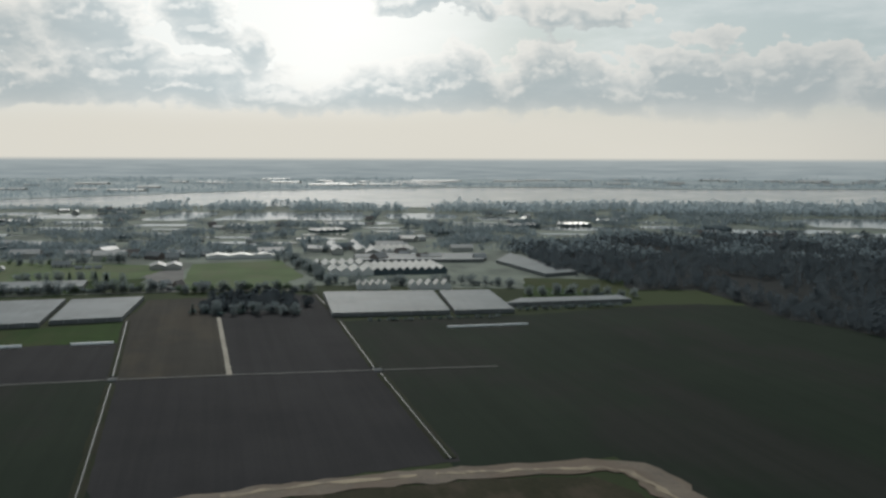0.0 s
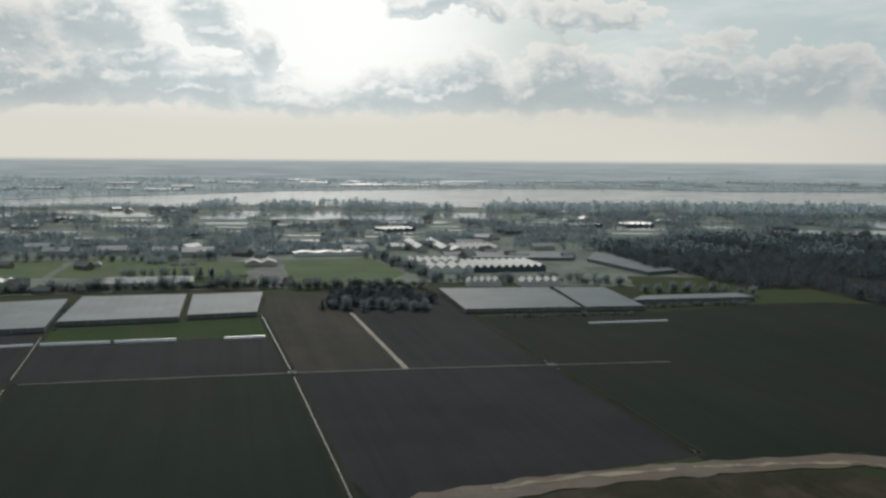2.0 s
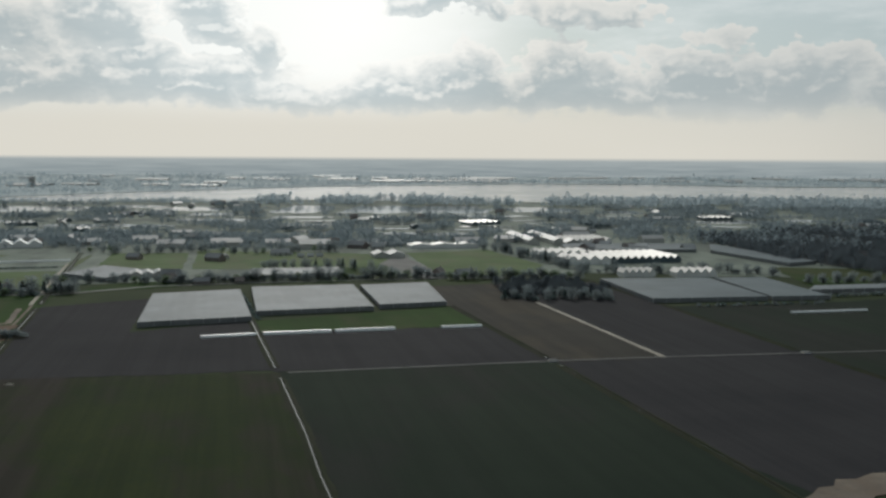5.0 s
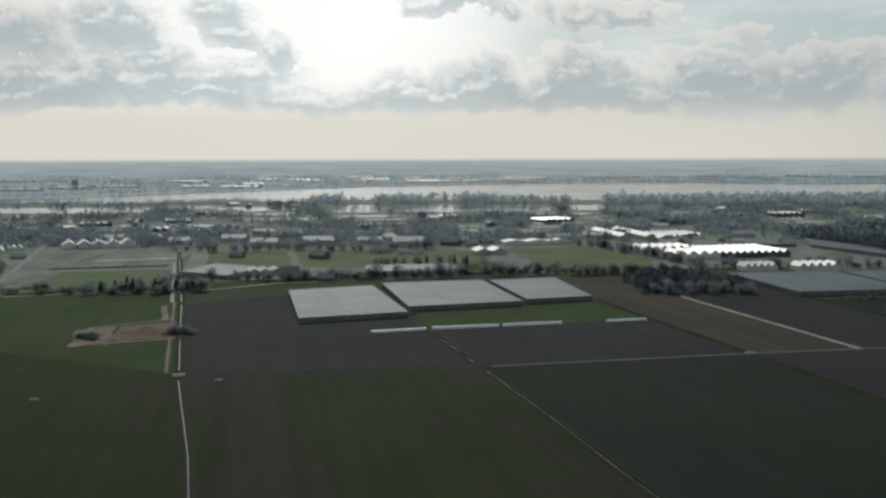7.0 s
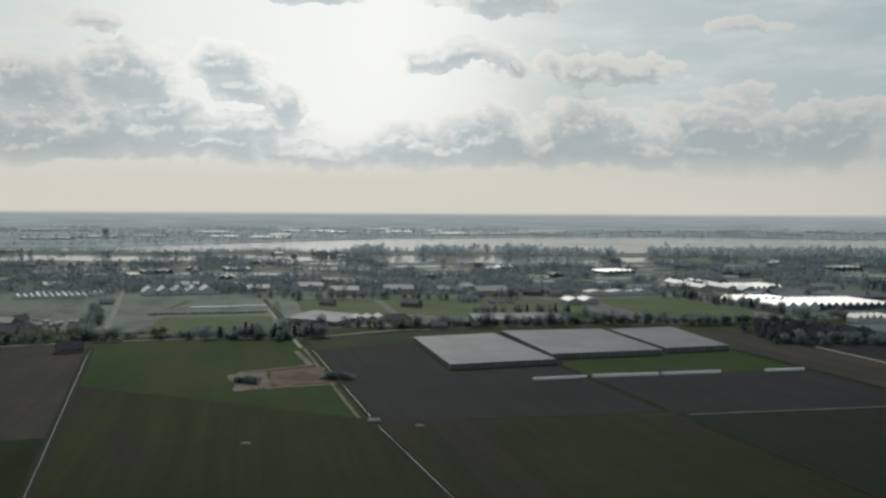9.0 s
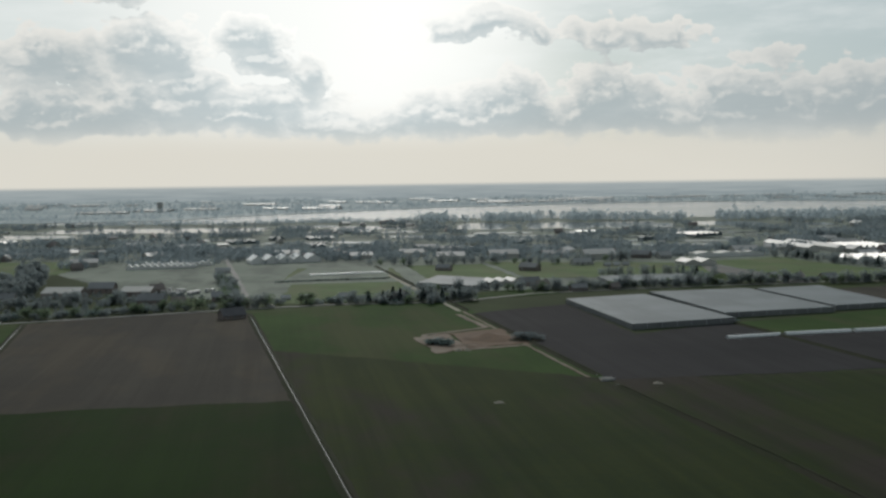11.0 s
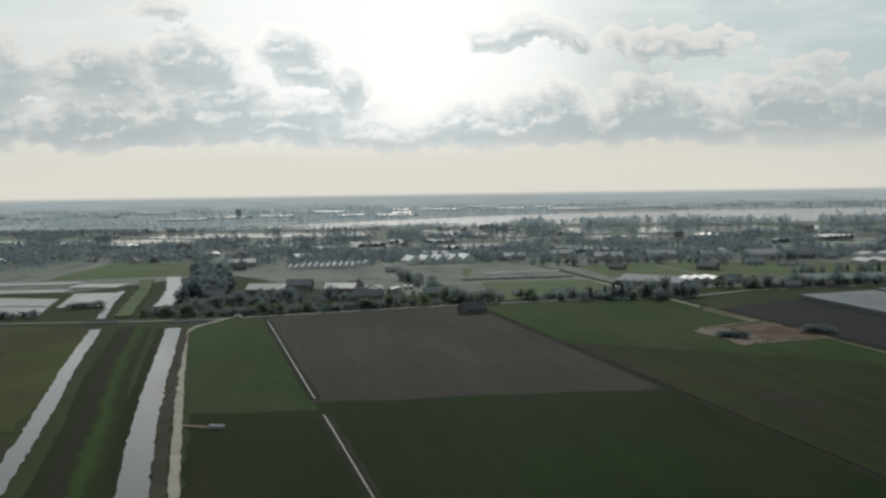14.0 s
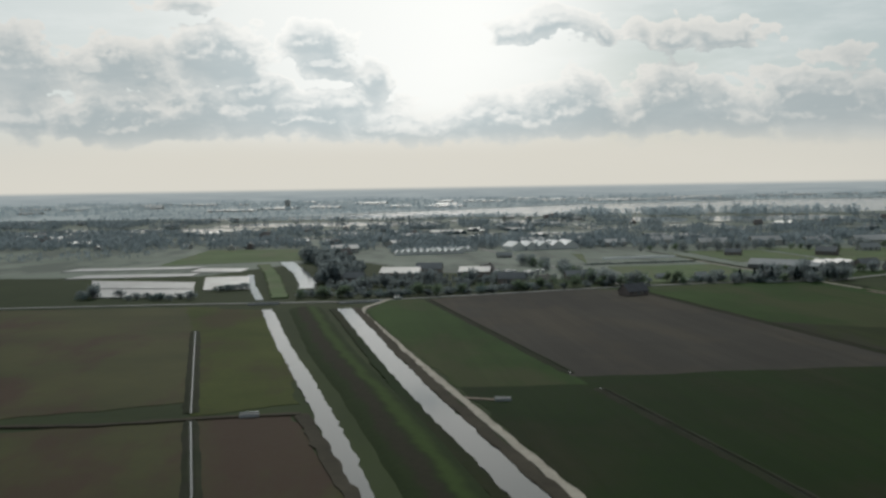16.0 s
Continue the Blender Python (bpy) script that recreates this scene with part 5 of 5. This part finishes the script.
# bright glasshouse roofs between the village trees
rnd = random.Random(5)
count = 0
while count < 46:
    x, y = rnd.uniform(-1500, 1200), rnd.uniform(1080, 1640)
    if x > 60 and y < 1300 or not dry(np.array([(x, y)]), None)[0]:
        continue
    gable_house((x, y), rnd.choice([13, 13, -70, 30]), rnd.randint(2, 5), 9, rnd.uniform(16, 40), 3, 5.0, rnd.choice([GLASS_WHITE, ROOF_WHITE, GLASS_GREY]), GLASS_GREY, "pale glasshouse among village trees", "village glasshouses")
    count += 1
# long pale glasshouses on the far shore
rnd = random.Random(8)
for i in range(70):
    x, y = rnd.uniform(-2600, 2400), rnd.uniform(3700, 4800)
    if x < -900:
        y = rnd.uniform(2750, 4600)
    k = rnd.uniform(2.0, 7.0)
    settle(4, x, y, rnd.uniform(-15, 15), 1.0, (k, k * 0.7, 1.2))


row([(-592, 775), (-509, 801)], 2.6, [7], 31, 0.4, 0.35, 0.45)
dark_house = house(13, 9, 2.4, 6.0, BRICK, DARK_ROOF, "low brick barn with a dark slate roof", False, True)
dark_house.matrix_basis = pose(-571, 574, 0, 0, 0, 35)


# ---- small things ----
def caravan():
    base = tagged(new("caravan"), "white caravan parked on a farm yard", "caravan", "parked caravans")
    v, f = prism([(-2.6, -1.1), (2.6, -1.1), (2.6, 1.1), (-2.6, 1.1)], 0.5, 2.3)
    v += [(-2.4, -1.0, 2.5), (2.3, -1.0, 2.5), (2.3, 1.0, 2.5), (-2.4, 1.0, 2.5)]
    f = f[:1] + f[2:] + [(4, 5, 9, 8), (5, 6, 10, 9), (6, 7, 11, 10), (7, 4, 8, 11), (8, 9, 10, 11)]
    solid("body", v, f, ROOF_WHITE, base)
    for x in (-1.4, 0.9):
        v, f = prism([(x - 0.5, -1.14), (x + 0.5, -1.14), (x + 0.5, -1.08), (x - 0.5, -1.08)], 1.3, 1.9)
        solid("window", v, f, PANE, base)
    ring = [(math.cos(i / 10 * math.tau) * 0.35, 0.35 + math.sin(i / 10 * math.tau) * 0.35) for i in range(10)]
    for side in (-1.12, 0.92):
        v = [(x, side, z) for x, z in ring] + [(x, side + 0.2, z) for x, z in ring]
        solid("wheel", v, [tuple(range(10)), tuple(range(19, 9, -1))] + [(i, 10 + i, 10 + (i + 1) % 10, (i + 1) % 10) for i in range(10)], DARK_SIDE, base)
    return base


van = caravan()
rnd = random.Random(21)
for i in range(26):
    m = pose(-668 + rnd.uniform(0, 46), 690 + rnd.uniform(0, 30), 0.0, 0, 0, rnd.choice([10, 100, 15, 95]))
    if i == 0:
        van.matrix_basis = m
    else:
        copy_thing(van, m)


# ---- far tower and meadow sheds ----
def tower(x, y, w, height, label):
    base = root("apartment_tower", x, y, 0, 12, label, "tower")
    v, f = prism([(-w / 2, -w / 2), (w / 2, -w / 2), (w / 2, w / 2), (-w / 2, w / 2)], 0, height)
    solid("wall", v, f, PLASTER, base)
    v, f = prism([(-w / 2 - 0.3, -w / 2 - 0.3), (w / 2 + 0.3, -w / 2 - 0.3), (w / 2 + 0.3, w / 2 + 0.3), (-w / 2 - 0.3, w / 2 + 0.3)], height, height + 0.6)
    solid("roof", v, f, ROOF_GREY, base)
    pane = mesh_of("window", *prism([(-1.0, -0.06), (1.0, -0.06), (1.0, 0.02), (-1.0, 0.02)], 0, 1.6), PANE)
    for k in range(int(height / 3) - 1):
        for i in range(4):
            share("window", pane, base, Matrix.Translation(((i - 1.5) * w / 4.2, -w / 2, 1.4 + 3 * k)))


tower(-1411, 2890, 15, 30, "dark apartment tower far past the lake")
for x, y, turn, k in ((-358, 917, 15, 0.55), (-353, 917, 15, 0.55), (-348, 918, 15, 0.55), (-343, 918, 15, 0.55), (-394, 885, -74, 1.1), (-351, 914, 12, 1.6), (-657, 862, 12, 1.2), (-50, 1115, 5, 2.0)):
    settle(2, x, y, turn, k, (1.0, 0.6, 0.7))


def slab_thing(name, x, y, turn, w, d, z0, z1, mat, label, category):
    base = root(name, x, y, 0, turn, label, category)
    v, f = prism([(-w / 2, -d / 2), (w / 2, -d / 2), (w / 2, d / 2), (-w / 2, d / 2)], z0, z1)
    solid("deck", v, f, mat, base)
    for s in (-1, 1):
        v, f = prism([(-w / 2, s * d / 2 - 0.1), (w / 2, s * d / 2 - 0.1), (w / 2, s * d / 2 + 0.1), (-w / 2, s * d / 2 + 0.1)], z0, z1 + 0.35)
        solid("kerb", v, f, POST, base)


slab_thing("culvert", -690, 282, 15, 5, 2.4, 0, 0.75, TRACK, "small pale concrete culvert over a ditch", "culvert")
slab_thing("loading_slab", -625, 305, 6, 4.5, 2.0, 0, 0.5, TRACK, "pale concrete slab beside a farm track", "slab")
slab_thing("bridge", -714, 541, 22, 22, 4.6, 0.1, 0.62, ASPHALT, "low road bridge over a canal", "bridge")
slab_thing("bridge", -763, 533, 14, 16, 4.6, 0.1, 0.62, ASPHALT, "low road bridge over the drainage canal", "bridge")
slab_thing("culvert", -150, 446, 14, 4, 3, 0, 0.45, TRACK, "pale culvert where path and ditch cross", "culvert")
slab_thing("culvert", -31, 469, 14, 4, 3, 0, 0.45, TRACK, "pale culvert at a ditch crossing", "culvert")
slab_thing("culvert", -383.5, 399, 14, 5, 3, 0, 0.5, TRACK, "pale culvert at a field corner", "culvert")
for x, y in ((-423, 360), (-366, 392)):
    mound(x, y, 5, 2.4, 0.6, TRACK, "small pale heap of rubble on a field", int(x) % 9)


def car(x, y, turn, mat, label):
    base = root("car", x, y, 0.3, turn, label, "car", "cars on the road")
    side = [(-2.1, 0.35), (2.1, 0.35), (2.1, 0.8), (1.2, 0.95), (0.7, 1.45), (-1.2, 1.45), (-1.9, 0.95), (-2.1, 0.8)]
    n = len(side)
    v = [(a, -0.85, b) for a, b in side] + [(a, 0.85, b) for a, b in side]
    solid("body", v, [tuple(range(n)), tuple(range(2 * n - 1, n - 1, -1))] + [(i, n + i, n + (i + 1) % n, (i + 1) % n) for i in range(n)], mat, base)
    for y0 in (-0.88, 0.84):
        v, f = prism([(-1.1, y0), (0.7, y0), (0.7, y0 + 0.04), (-1.1, y0 + 0.04)], 0.98, 1.36)
        solid("window", v, f, PANE, base)
    ring = [(math.cos(i / 10 * math.tau) * 0.33, 0.33 + math.sin(i / 10 * math.tau) * 0.33) for i in range(10)]
    for wx in (-1.3, 1.3):
        for wy in (-0.9, 0.72):
            v = [(wx + a, wy, b) for a, b in ring] + [(wx + a, wy + 0.18, b) for a, b in ring]
            solid("wheel", v, [tuple(range(10)), tuple(range(19, 9, -1))] + [(i, 10 + i, 10 + (i + 1) % 10, (i + 1) % 10) for i in range(10)], DARK_SIDE, base)


car(-696, 556, 25, WHITE_WALL, "small white car on the country road")
car(-560, 622, 22, ROOF_GREY, "grey car parked beside the road")
